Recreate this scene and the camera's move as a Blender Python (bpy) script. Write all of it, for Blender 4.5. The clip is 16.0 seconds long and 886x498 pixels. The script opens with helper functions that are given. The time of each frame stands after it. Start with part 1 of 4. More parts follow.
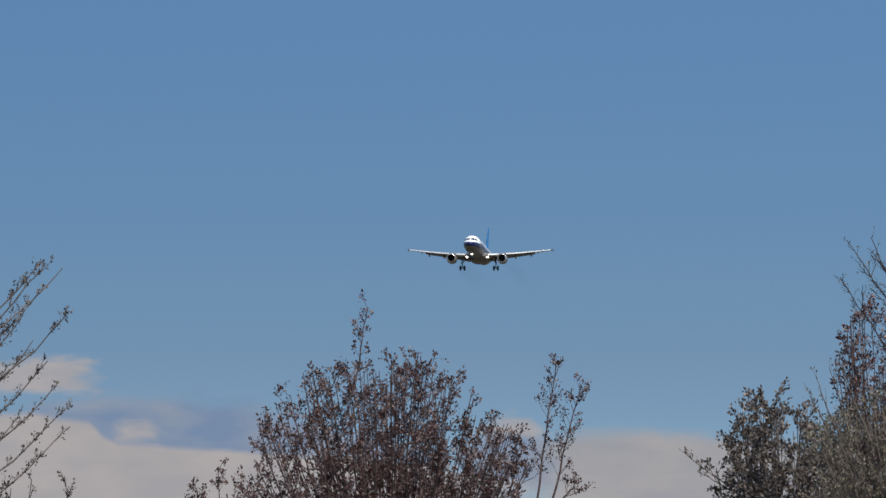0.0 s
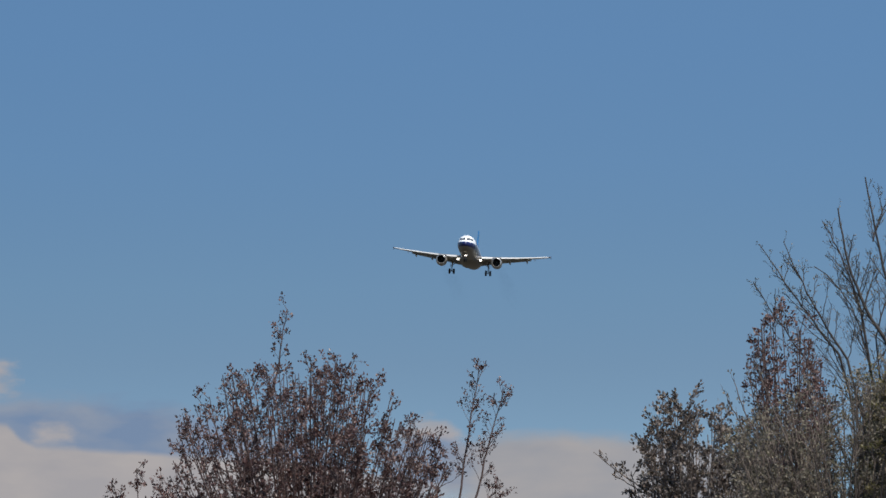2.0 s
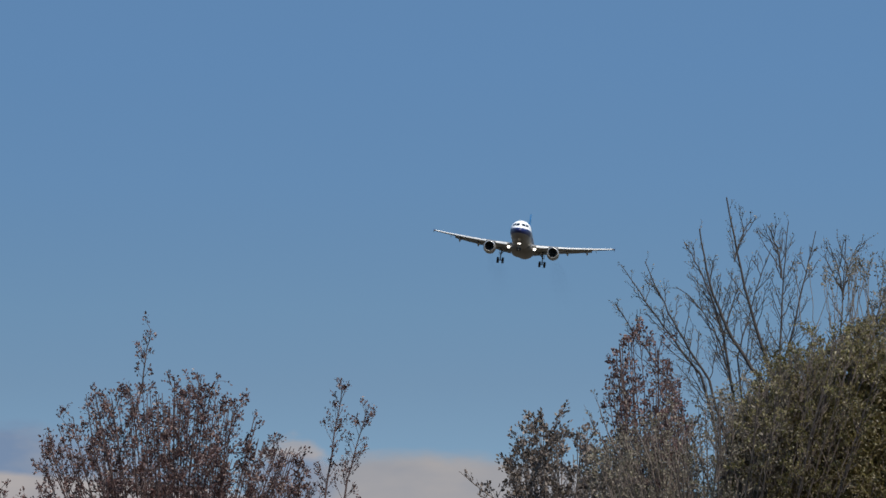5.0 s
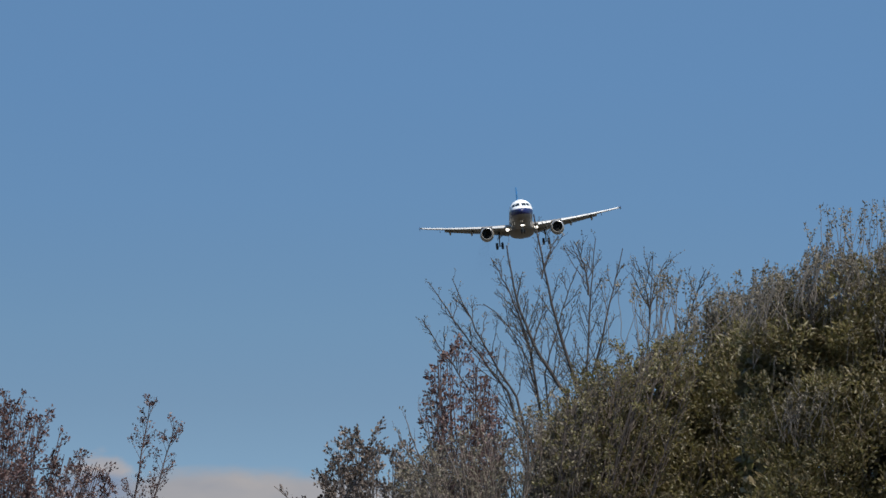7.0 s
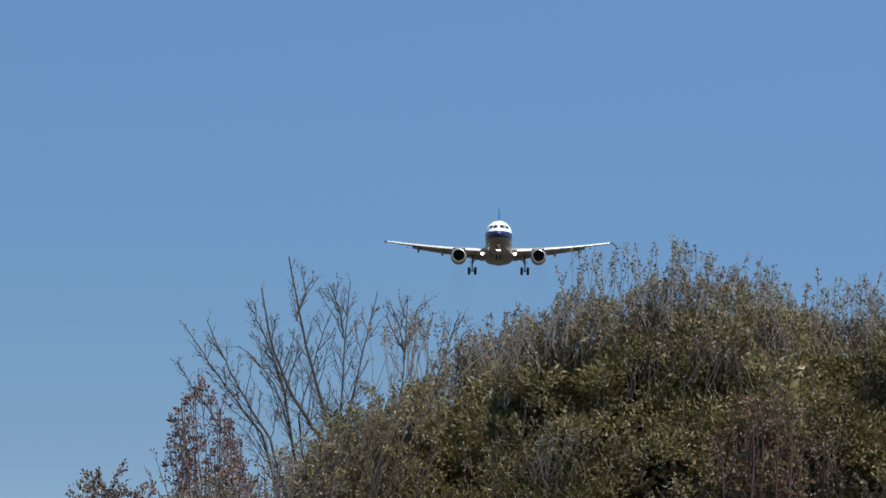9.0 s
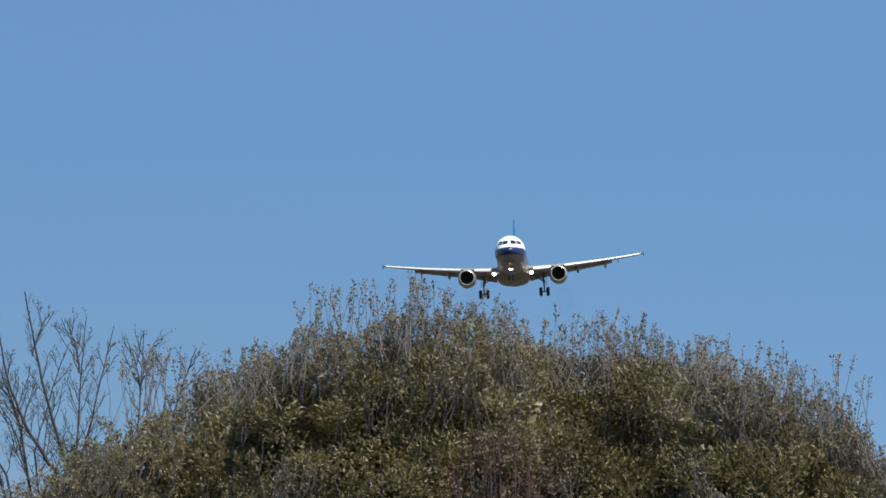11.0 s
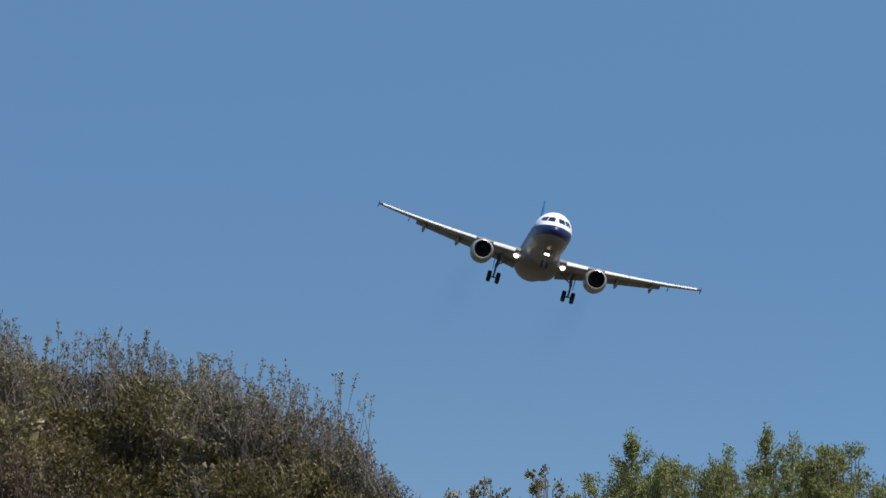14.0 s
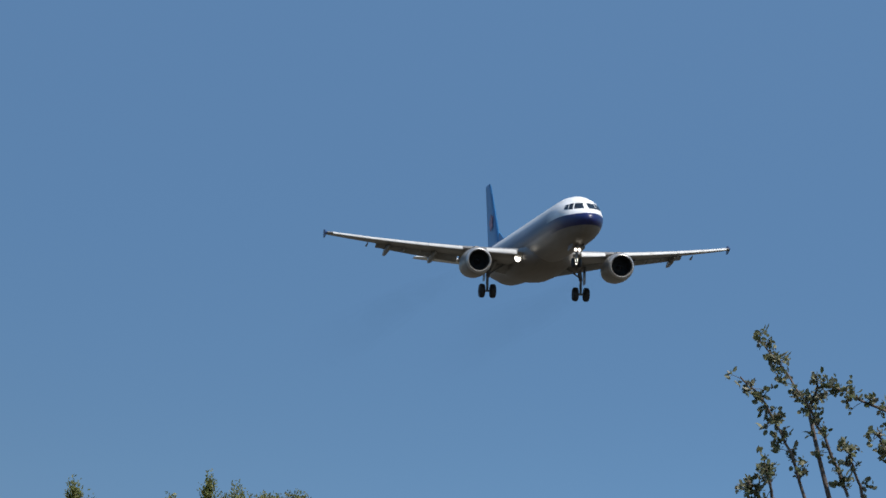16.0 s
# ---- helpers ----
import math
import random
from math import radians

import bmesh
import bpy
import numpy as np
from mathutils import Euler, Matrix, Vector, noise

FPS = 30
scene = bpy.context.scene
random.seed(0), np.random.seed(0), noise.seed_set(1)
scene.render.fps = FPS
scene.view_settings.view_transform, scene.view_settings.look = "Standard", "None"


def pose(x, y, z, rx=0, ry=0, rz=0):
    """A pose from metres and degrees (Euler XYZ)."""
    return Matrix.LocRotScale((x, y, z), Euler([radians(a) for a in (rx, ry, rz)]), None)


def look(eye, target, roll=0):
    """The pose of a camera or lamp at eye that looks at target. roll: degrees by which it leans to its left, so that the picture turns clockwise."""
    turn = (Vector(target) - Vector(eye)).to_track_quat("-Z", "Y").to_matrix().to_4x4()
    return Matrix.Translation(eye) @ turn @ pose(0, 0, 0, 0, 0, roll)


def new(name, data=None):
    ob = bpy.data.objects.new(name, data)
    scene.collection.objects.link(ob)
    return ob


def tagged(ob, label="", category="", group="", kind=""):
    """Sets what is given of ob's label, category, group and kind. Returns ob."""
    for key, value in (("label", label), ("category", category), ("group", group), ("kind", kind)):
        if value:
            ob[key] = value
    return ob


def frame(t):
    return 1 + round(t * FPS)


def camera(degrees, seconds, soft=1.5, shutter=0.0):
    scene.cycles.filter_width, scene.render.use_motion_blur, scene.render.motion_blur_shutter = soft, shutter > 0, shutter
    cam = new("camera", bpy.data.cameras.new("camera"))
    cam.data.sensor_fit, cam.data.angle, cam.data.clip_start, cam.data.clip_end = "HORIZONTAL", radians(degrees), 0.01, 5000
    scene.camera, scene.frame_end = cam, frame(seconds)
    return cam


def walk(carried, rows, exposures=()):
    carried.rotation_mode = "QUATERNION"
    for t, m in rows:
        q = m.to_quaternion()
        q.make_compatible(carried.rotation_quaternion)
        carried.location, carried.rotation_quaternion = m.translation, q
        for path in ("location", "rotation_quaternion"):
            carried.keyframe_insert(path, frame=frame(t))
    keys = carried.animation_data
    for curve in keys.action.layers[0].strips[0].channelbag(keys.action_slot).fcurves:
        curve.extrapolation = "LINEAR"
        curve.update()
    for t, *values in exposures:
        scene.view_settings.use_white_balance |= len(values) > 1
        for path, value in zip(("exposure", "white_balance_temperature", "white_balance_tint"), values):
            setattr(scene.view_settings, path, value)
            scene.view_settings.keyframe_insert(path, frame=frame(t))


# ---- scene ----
# ---- camera: on a tripod at one spot, panned and tilted after the aircraft ----
EYE = (0.0, 0.0, 1.7)
cam = camera(7.2, 16.0, soft=1.6)

# seconds, bearing to the right of north, tilt above the level
SIGHT = [
    (0, -4.324, 3.398),
    (0.5, -4.264, 3.424),
    (1, -4.018, 3.413),
    (1.5, -3.817, 3.439),
    (2, -3.652, 3.420),
    (2.5, -3.395, 3.425),
    (3, -3.097, 3.461),
    (3.2, -2.991, 3.473),
    (5.3, -2.312, 3.603),
    (5.5, -2.117, 3.614),
    (6, -1.760, 3.614),
    (6.5, -1.416, 3.660),
    (7, -0.978, 3.717),
    (7.5, -0.489, 3.831),
    (8, 0.000, 3.899),
    (8.5, 0.618, 3.965),
    (8.7, 0.790, 4.003),
    (10.8, 2.958, 4.339),
    (11, 3.184, 4.353),
    (11.5, 3.764, 4.381),
    (12, 4.319, 4.397),
    (12.5, 4.864, 4.426),
    (13, 5.519, 4.431),
    (13.5, 6.363, 4.453),
    (14, 7.236, 4.498),
    (14.5, 8.267, 4.523),
    (15, 9.478, 4.652),
    (15.5, 10.514, 4.762),
    (16, 11.803, 4.891),
]


def aim(bearing, tilt):
    return pose(*EYE, 90 + tilt, 0, -bearing)


walk(cam, [(t, aim(a, b)) for t, a, b in SIGHT], exposures=[(t, e) for t, e in (
    (0, 0.15), (6.0, 0.15), (8, 0.35), (10.8, 0.54), (12.5, 0.47), (13.5, 0.32), (14.5, 0.12), (16, 0.03))])

# ---- sky and sun ----
SUN_UP, SUN_AZ = 58.0, 142.0       # height, and bearing clockwise from north
world = bpy.data.worlds.new("sky")
scene.world = world
world.use_nodes = True
wn, wl = world.node_tree.nodes, world.node_tree.links
wn.clear()
w_out = wn.new("ShaderNodeOutputWorld")
w_bg = wn.new("ShaderNodeBackground")
w_sky = wn.new("ShaderNodeTexSky")
w_sky.sky_type = "NISHITA"
w_sky.sun_disc = False
w_sky.sun_elevation, w_sky.sun_rotation = radians(SUN_UP), radians(SUN_AZ)
w_sky.altitude, w_sky.air_density, w_sky.dust_density, w_sky.ozone_density = 0, 1.0, 0.8, 1.6
w_co = wn.new("ShaderNodeTexCoord")
w_map = wn.new("ShaderNodeMapping")
w_map.vector_type = "NORMAL"
w_map.inputs["Scale"].default_value = (1, 1, 0.088)   # clear dry air: the blue reaches down towards the horizon
w_bg.inputs["Strength"].default_value = 0.139
wl.new(w_co.outputs["Generated"], w_map.inputs["Vector"])
wl.new(w_map.outputs[0], w_sky.inputs["Vector"])
w_tint = wn.new("ShaderNodeMix")
w_tint.data_type, w_tint.blend_type = "RGBA", "MULTIPLY"
w_tint.inputs["Factor"].default_value = 1.0
w_tint.inputs["B"].default_value = (1.056, 1.338, 1.338, 1)
wl.new(w_sky.outputs[0], w_tint.inputs["A"])
# spring haze: towards the horizon the air greys and the blue fades
w_xyz = wn.new("ShaderNodeSeparateXYZ")
wl.new(w_co.outputs["Generated"], w_xyz.inputs[0])
w_up = wn.new("ShaderNodeMapRange")
w_up.inputs["From Min"].default_value, w_up.inputs["From Max"].default_value = 0.0, 0.12
wl.new(w_xyz.outputs["Z"], w_up.inputs["Value"])
w_haze = wn.new("ShaderNodeValToRGB")
_e = w_haze.color_ramp.elements
_e.new(0.36), _e.new(0.45), _e.new(0.60), _e.new(0.74)
for _k, (_at, _c) in enumerate(((0.0, (0.80, 0.62, 0.50)), (0.36, (0.87, 0.72, 0.625)), (0.45, (0.89, 0.79, 0.70)), (0.60, (0.855, 0.825, 0.79)), (0.74, (0.82, 0.825, 0.82)), (1.0, (0.785, 0.80, 0.81)))):
    _e[_k].position, _e[_k].color = _at, (*_c, 1)
wl.new(w_up.outputs[0], w_haze.inputs["Fac"])
w_mul = wn.new("ShaderNodeMix")
w_mul.data_type, w_mul.blend_type = "RGBA", "MULTIPLY"
w_side = wn.new("ShaderNodeMapRange")
w_side.inputs["From Min"].default_value, w_side.inputs["From Max"].default_value = 0.02, 0.24
w_side.inputs["To Min"].default_value, w_side.inputs["To Max"].default_value = 1.0, 0.1
wl.new(w_xyz.outputs["X"], w_side.inputs["Value"])
w_even = wn.new("ShaderNodeMix")
w_even.data_type = "RGBA"
w_even.inputs["A"].default_value = (0.785, 0.80, 0.815, 1)
w_mul.inputs["Factor"].default_value = 1.0
wl.new(w_tint.outputs["Result"], w_mul.inputs["A"])
wl.new(w_side.outputs[0], w_even.inputs["Factor"])
wl.new(w_haze.outputs["Color"], w_even.inputs["B"])
wl.new(w_even.outputs["Result"], w_mul.inputs["B"])
wl.new(w_mul.outputs["Result"], w_bg.inputs["Color"])
wl.new(w_bg.outputs[0], w_out.inputs["Surface"])

sun_data = bpy.data.lights.new("sun", "SUN")
sun_data.energy, sun_data.angle, sun_data.color = 5.0, radians(0.5), (1.0, 0.95, 0.88)
sun = new("sun", sun_data)
sun.matrix_world = look((math.sin(radians(SUN_AZ)) * math.cos(radians(SUN_UP)) * 90, math.cos(radians(SUN_AZ)) * math.cos(radians(SUN_UP)) * 90,
                         math.sin(radians(SUN_UP)) * 90), (0, 0, 0))


# ---- materials ----
def material(name):
    m = bpy.data.materials.new(name)
    m.use_nodes = True
    return m, m.node_tree.nodes, m.node_tree.links, m.node_tree.nodes["Principled BSDF"]


def ramp(nodes, stops, mode="LINEAR"):
    r = nodes.new("ShaderNodeValToRGB")
    r.color_ramp.interpolation = mode
    e = r.color_ramp.elements
    while len(e) < len(stops):
        e.new(0.5)
    for el, (at, col) in zip(e, stops):
        el.position, el.color = at, (*col, 1)
    return r


def surface(name, dark, light, scale=6.0, rough=0.6, metal=0.0, bump=0.0, bump_scale=40.0):
    """Paint, metal, bark: two tones broken up at two scales."""
    m, n, l, b = material(name)
    co = n.new("ShaderNodeTexCoord")
    a, c = n.new("ShaderNodeTexNoise"), n.new("ShaderNodeTexNoise")
    a.inputs["Scale"].default_value, a.inputs["Detail"].default_value = scale, 6
    c.inputs["Scale"].default_value, c.inputs["Detail"].default_value = scale * 8, 3
    mix = n.new("ShaderNodeMath")
    mix.operation = "MULTIPLY_ADD"
    mix.inputs[1].default_value = 0.35
    l.new(c.outputs["Fac"], mix.inputs[0])
    half = n.new("ShaderNodeMath")
    half.operation = "MULTIPLY"
    half.inputs[1].default_value = 0.65
    l.new(a.outputs["Fac"], half.inputs[0])
    l.new(half.outputs[0], mix.inputs[2])
    r = ramp(n, [(0.35, dark), (0.65, light)])
    for tex in (a, c):
        l.new(co.outputs["Object"], tex.inputs["Vector"])
    l.new(mix.outputs[0], r.inputs["Fac"])
    l.new(r.outputs["Color"], b.inputs["Base Color"])
    b.inputs["Roughness"].default_value, b.inputs["Metallic"].default_value = rough, metal
    if bump:
        bm_ = n.new("ShaderNodeBump")
        bm_.inputs["Strength"].default_value = bump
        d = n.new("ShaderNodeTexNoise")
        d.inputs["Scale"].default_value = bump_scale
        l.new(co.outputs["Object"], d.inputs["Vector"])
        l.new(d.outputs["Fac"], bm_.inputs["Height"])
        l.new(bm_.outputs[0], b.inputs["Normal"])
    return m


def foliage(name, tones, through_=0.3, rough=0.45, patch=0.3):
    """Leaves, each of its own tone, which let part of the light through."""
    m, n, l, b = material(name)
    g = n.new("ShaderNodeNewGeometry")
    info = n.new("ShaderNodeObjectInfo")
    add = n.new("ShaderNodeMath")
    add.operation = "ADD"
    fr = n.new("ShaderNodeMath")
    fr.operation = "FRACT"
    l.new(g.outputs["Random Per Island"], add.inputs[0])
    l.new(info.outputs["Random"], add.inputs[1])
    l.new(add.outputs[0], fr.inputs[0])
    r = ramp(n, [(i / max(1, len(tones) - 1), c) for i, c in enumerate(tones)])
    l.new(fr.outputs[0], r.inputs["Fac"])
    co = n.new("ShaderNodeTexCoord")
    t = n.new("ShaderNodeTexNoise")
    t.inputs["Scale"].default_value, t.inputs["Detail"].default_value = 1.1, 4
    l.new(co.outputs["Object"], t.inputs["Vector"])
    hs = n.new("ShaderNodeHueSaturation")
    v = n.new("ShaderNodeMapRange")
    v.inputs["From Min"].default_value, v.inputs["From Max"].default_value = 0.3, 0.7
    v.inputs["To Min"].default_value, v.inputs["To Max"].default_value = 1 - patch, 1 + patch
    l.new(t.outputs["Fac"], v.inputs["Value"])
    l.new(v.outputs[0], hs.inputs["Value"])
    l.new(r.outputs["Color"], hs.inputs["Color"])
    l.new(hs.outputs[0], b.inputs["Base Color"])
    b.inputs["Roughness"].default_value = rough
    tr = n.new("ShaderNodeBsdfTranslucent")
    l.new(hs.outputs[0], tr.inputs["Color"])
    mix = n.new("ShaderNodeMixShader")
    mix.inputs[0].default_value = through_
    out = n["Material Output"]
    l.new(b.outputs[0], mix.inputs[1])
    l.new(tr.outputs[0], mix.inputs[2])
    l.new(mix.outputs[0], out.inputs["Surface"])
    return m


def livery():
    """White roof, navy cheat band that sweeps under the windows, grey belly with its shade put into the colour; streaks
    of grime.
    """
    m, n, l, b = material("fuselage_paint_shaded")
    co = n.new("ShaderNodeTexCoord")
    xyz = n.new("ShaderNodeSeparateXYZ")
    l.new(co.outputs["Object"], xyz.inputs[0])
    # bands by height on the hull; belly tones darken to the keel as painted shade
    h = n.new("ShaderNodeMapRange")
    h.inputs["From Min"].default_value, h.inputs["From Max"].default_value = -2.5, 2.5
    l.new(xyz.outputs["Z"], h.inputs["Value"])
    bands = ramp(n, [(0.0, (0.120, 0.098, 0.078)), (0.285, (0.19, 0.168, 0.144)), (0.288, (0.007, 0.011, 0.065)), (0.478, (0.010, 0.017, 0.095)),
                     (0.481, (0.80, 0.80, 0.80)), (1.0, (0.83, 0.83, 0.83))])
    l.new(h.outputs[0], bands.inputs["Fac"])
    # further aft the band turns to a greyer blue, the flank's shade painted around it
    aft = n.new("ShaderNodeMapRange")
    aft.inputs["From Min"].default_value, aft.inputs["From Max"].default_value = -16.5, -13.0
    l.new(xyz.outputs["Y"], aft.inputs["Value"])
    shaded_bands = ramp(n, [(0.0, (0.120, 0.098, 0.078)), (0.27, (0.22, 0.20, 0.18)), (0.33, (0.24, 0.23, 0.22)), (0.37, (0.055, 0.058, 0.088)), (0.50, (0.060, 0.064, 0.10)), (0.56, (0.22, 0.23, 0.27)),
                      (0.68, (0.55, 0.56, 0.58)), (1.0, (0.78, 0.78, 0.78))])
    l.new(h.outputs[0], shaded_bands.inputs["Fac"])
    mx = n.new("ShaderNodeMix")
    mx.data_type = "RGBA"
    l.new(aft.outputs[0], mx.inputs["Factor"])
    l.new(bands.outputs["Color"], mx.inputs["A"])
    l.new(shaded_bands.outputs["Color"], mx.inputs["B"])
    gr = n.new("ShaderNodeTexNoise")
    mp = n.new("ShaderNodeMapping")
    mp.inputs["Scale"].default_value = (1.2, 0.15, 1.2)
    gr.inputs["Scale"].default_value, gr.inputs["Detail"].default_value = 2.0, 6
    l.new(co.outputs["Object"], mp.inputs["Vector"])
    l.new(mp.outputs[0], gr.inputs["Vector"])
    gv = ramp(n, [(0.3, (0.80, 0.79, 0.76)), (0.6, (1, 1, 1))])
    l.new(gr.outputs["Fac"], gv.inputs["Fac"])
    mul = n.new("ShaderNodeMix")
    mul.data_type, mul.blend_type = "RGBA", "MULTIPLY"
    mul.inputs["Factor"].default_value = 1.0
    l.new(mx.outputs["Result"], mul.inputs["A"])
    l.new(gv.outputs["Color"], mul.inputs["B"])
    l.new(mul.outputs["Result"], b.inputs["Base Color"])
    b.inputs["Roughness"].default_value = 0.40
    return m


def glow(name, colour, strength):
    m, n, l, b = material(name)
    b.inputs["Base Color"].default_value = (*colour, 1)
    b.inputs["Emission Color"].default_value = (*colour, 1)
    b.inputs["Emission Strength"].default_value = strength
    return m


def cloud_stuff(name, dark, light, rag=0.9, scale=1.2):
    """A far cloud: how deep a place lies inside its sheet (u) sets how thick it is, with a ragged, fibrous rim."""
    m, n, l, b = material(name)
    n.remove(b)
    co = n.new("ShaderNodeTexCoord")
    xy = n.new("ShaderNodeSeparateXYZ")
    l.new(co.outputs["UV"], xy.inputs[0])
    st = n.new("ShaderNodeMapping")
    st.inputs["Scale"].default_value = (1.0, 1.0, 2.6)
    l.new(co.outputs["Object"], st.inputs["Vector"])
    big, small = n.new("ShaderNodeTexNoise"), n.new("ShaderNodeTexNoise")
    big.inputs["Scale"].default_value, big.inputs["Detail"].default_value, big.inputs["Roughness"].default_value = scale * 2.2, 6, 0.55
    small.inputs["Scale"].default_value, small.inputs["Detail"].default_value = scale, 4
    for q in (big, small):
        l.new(st.outputs[0], q.inputs["Vector"])
    thick = n.new("ShaderNodeMath")
    thick.operation = "MULTIPLY_ADD"
    thick.inputs[1].default_value = rag
    l.new(big.outputs["Fac"], thick.inputs[0])
    l.new(xy.outputs["X"], thick.inputs[2])
    dens = n.new("ShaderNodeMapRange")
    dens.interpolation_type = "SMOOTHSTEP"
    dens.inputs["From Min"].default_value, dens.inputs["From Max"].default_value = rag * 0.5, 1.0 + rag * 0.5
    l.new(thick.outputs[0], dens.inputs["Value"])
    tone = ramp(n, [(0.38, dark), (0.62, light)])
    l.new(small.outputs["Fac"], tone.inputs["Fac"])
    em, tr, mix = n.new("ShaderNodeEmission"), n.new("ShaderNodeBsdfTransparent"), n.new("ShaderNodeMixShader")
    l.new(tone.outputs["Color"], em.inputs["Color"])
    l.new(dens.outputs[0], mix.inputs[0])
    l.new(tr.outputs[0], mix.inputs[1])
    l.new(em.outputs[0], mix.inputs[2])
    l.new(mix.outputs[0], n["Material Output"].inputs["Surface"])
    return m


HULL = livery()
WING_GREY = surface("wing_grey", (0.16, 0.15, 0.137), (0.235, 0.225, 0.21), 0.8, 0.35)
SLAT_WHITE = surface("slat_bare_metal", (0.50, 0.49, 0.47), (0.64, 0.63, 0.61), 1.5, 0.4)
FLAP_GREY = surface("flap_grey", (0.17, 0.165, 0.155), (0.26, 0.255, 0.245), 1.2, 0.45)
COWL = surface("cowl_paint", (0.20, 0.184, 0.164), (0.28, 0.262, 0.238), 1.0, 0.35)
LIP = surface("lip_metal", (0.40, 0.39, 0.38), (0.52, 0.51, 0.50), 2.0, 0.32, 0.7)
DARK = surface("intake_dark", (0.004, 0.004, 0.004), (0.010, 0.010, 0.010), 4.0, 0.95)
SPINNER = surface("spinner_grey", (0.008, 0.008, 0.008), (0.02, 0.02, 0.02), 4.0, 0.6)
STEEL = surface("gear_steel", (0.10, 0.10, 0.10), (0.22, 0.22, 0.22), 6.0, 0.45, 0.3)
TYRE = surface("tyre_rubber", (0.010, 0.010, 0.010), (0.025, 0.025, 0.025), 8.0, 0.8)
HUB = surface("wheel_hub", (0.18, 0.18, 0.18), (0.30, 0.30, 0.30), 6.0, 0.4, 0.5)
PANE, _n, _l, _b = material("cockpit_glass")
_b.inputs["Base Color"].default_value = (0.006, 0.008, 0.012, 1)
_b.inputs["Roughness"].default_value = 0.08
FIN_BLUE = surface("fin_blue", (0.012, 0.095, 0.25), (0.018, 0.145, 0.35), 0.7, 0.3)
TAIL_WHITE = surface("tail_white", (0.62, 0.62, 0.61), (0.74, 0.74, 0.73), 1.0, 0.35)
EMBLEM_RED = surface("emblem_red", (0.20, 0.07, 0.09), (0.28, 0.10, 0.12), 3.0, 0.35)
NAVY = surface("navy_paint", (0.012, 0.02, 0.09), (0.02, 0.03, 0.13), 2.0, 0.35)
LAMP = glow("landing_light", (1.0, 0.94, 0.84), 3.2)
BEZEL = surface("lamp_housing_shroud", (0.25, 0.22, 0.17), (0.40, 0.36, 0.30), 6.0, 0.4, 0.4)


# ---- mesh helpers ----
def part(name, bm, mat, parent, label="", smooth=True, kind=""):
    me = bpy.data.meshes.new(name)
    bmesh.ops.recalc_face_normals(bm, faces=bm.faces)
    bm.to_mesh(me)
    bm.free()
    me.materials.append(mat)
    if smooth:
        me.shade_smooth()
        me.set_sharp_from_angle(angle=radians(42))
    ob = new(name, me)
    ob.parent = parent
    return tagged(ob, label, kind=kind)


def raw_part(name, verts, faces, mat, parent, label="", kind="", smooth=False):
    me = bpy.data.meshes.new(name)
    me.from_pydata([tuple(v) for v in verts], [], faces)
    me.materials.append(mat)
    if smooth:
        me.shade_smooth()
    ob = new(name, me)
    ob.parent = parent
    return tagged(ob, label, kind=kind)


def loft(rings, close=True, caps=True):
    """A skin over rings of equal count."""
    bm = bmesh.new()
    rows = [[bm.verts.new(p) for p in ring] for ring in rings]
    k = len(rows[0])
    for a, b in zip(rows, rows[1:]):
        for i in range(k if close else k - 1):
            j = (i + 1) % k
            bm.faces.new((a[i], a[j], b[j], b[i]))
    if caps:
        for row in (rows[0], rows[-1]):
            bm.faces.new(row)
    bmesh.ops.remove_doubles(bm, verts=bm.verts, dist=1e-4)
    return bm


def turned(profile, centre, axis="y", n=28, caps=True):
    """A body of revolution: profile of (along, radius)."""
    rings = []
    for s, r in profile:
        ring = []
        for i in range(n):
            a = 2 * math.pi * i / n
            u, v = r * math.cos(a), r * math.sin(a)
            p = {"y": (u, s, v), "x": (s, u, v), "z": (u, v, s)}[axis]
            ring.append((centre[0] + p[0], centre[1] + p[1], centre[2] + p[2]))
        rings.append(ring)
    return loft(rings, caps=caps)


def rod(a, b, r, n=10, r2=None):
    a, b = Vector(a), Vector(b)
    d = (b - a).normalized()
    u = d.orthogonal().normalized()
    v = d.cross(u)
    r2 = r if r2 is None else r2
    return loft([[p + (u * math.cos(2 * math.pi * i / n) + v * math.sin(2 * math.pi * i / n)) * q for i in range(n)] for p, q in ((a, r), (b, r2))])


def join(*bms):
    out = bmesh.new()
    for b in bms:
        me = bpy.data.meshes.new("tmp")
        b.to_mesh(me)
        b.free()
        out.from_mesh(me)
        bpy.data.meshes.remove(me)
    return out


# ---- ground and far clouds ----
def spot(bearing, dist):
    return dist * math.sin(radians(bearing)), dist * math.cos(radians(bearing))


def build_ground():
    m = surface("dry_grass", (0.034, 0.029, 0.018), (0.062, 0.050, 0.032), 0.12, 0.9)
    bm = bmesh.new()
    rings = [0.0, 8, 20, 40, 70, 110, 180, 320, 600, 1200, 2400, 4800]
    rows = []
    for r in rings:
        rows.append([bm.verts.new((r * math.cos(a), r * math.sin(a), 0.25 * noise.noise((r * math.cos(a) * 0.03, r * math.sin(a) * 0.03, 0)) - (0.0 if r < 60 else 0.1)))
                     for a in (2 * math.pi * i / 72 for i in range(72))] if r else [bm.verts.new((0, 0, 0))])
    for a, b in zip(rows, rows[1:]):
        for i in range(72):
            j = (i + 1) % 72
            bm.faces.new((a[0], b[i], b[j]) if len(a) == 1 else (a[i], b[i], b[j], a[j]))
    ob = part("ground", bm, m, None, "wide flat ground under dry spring grass")
    tagged(ob, category="ground", kind="structure")


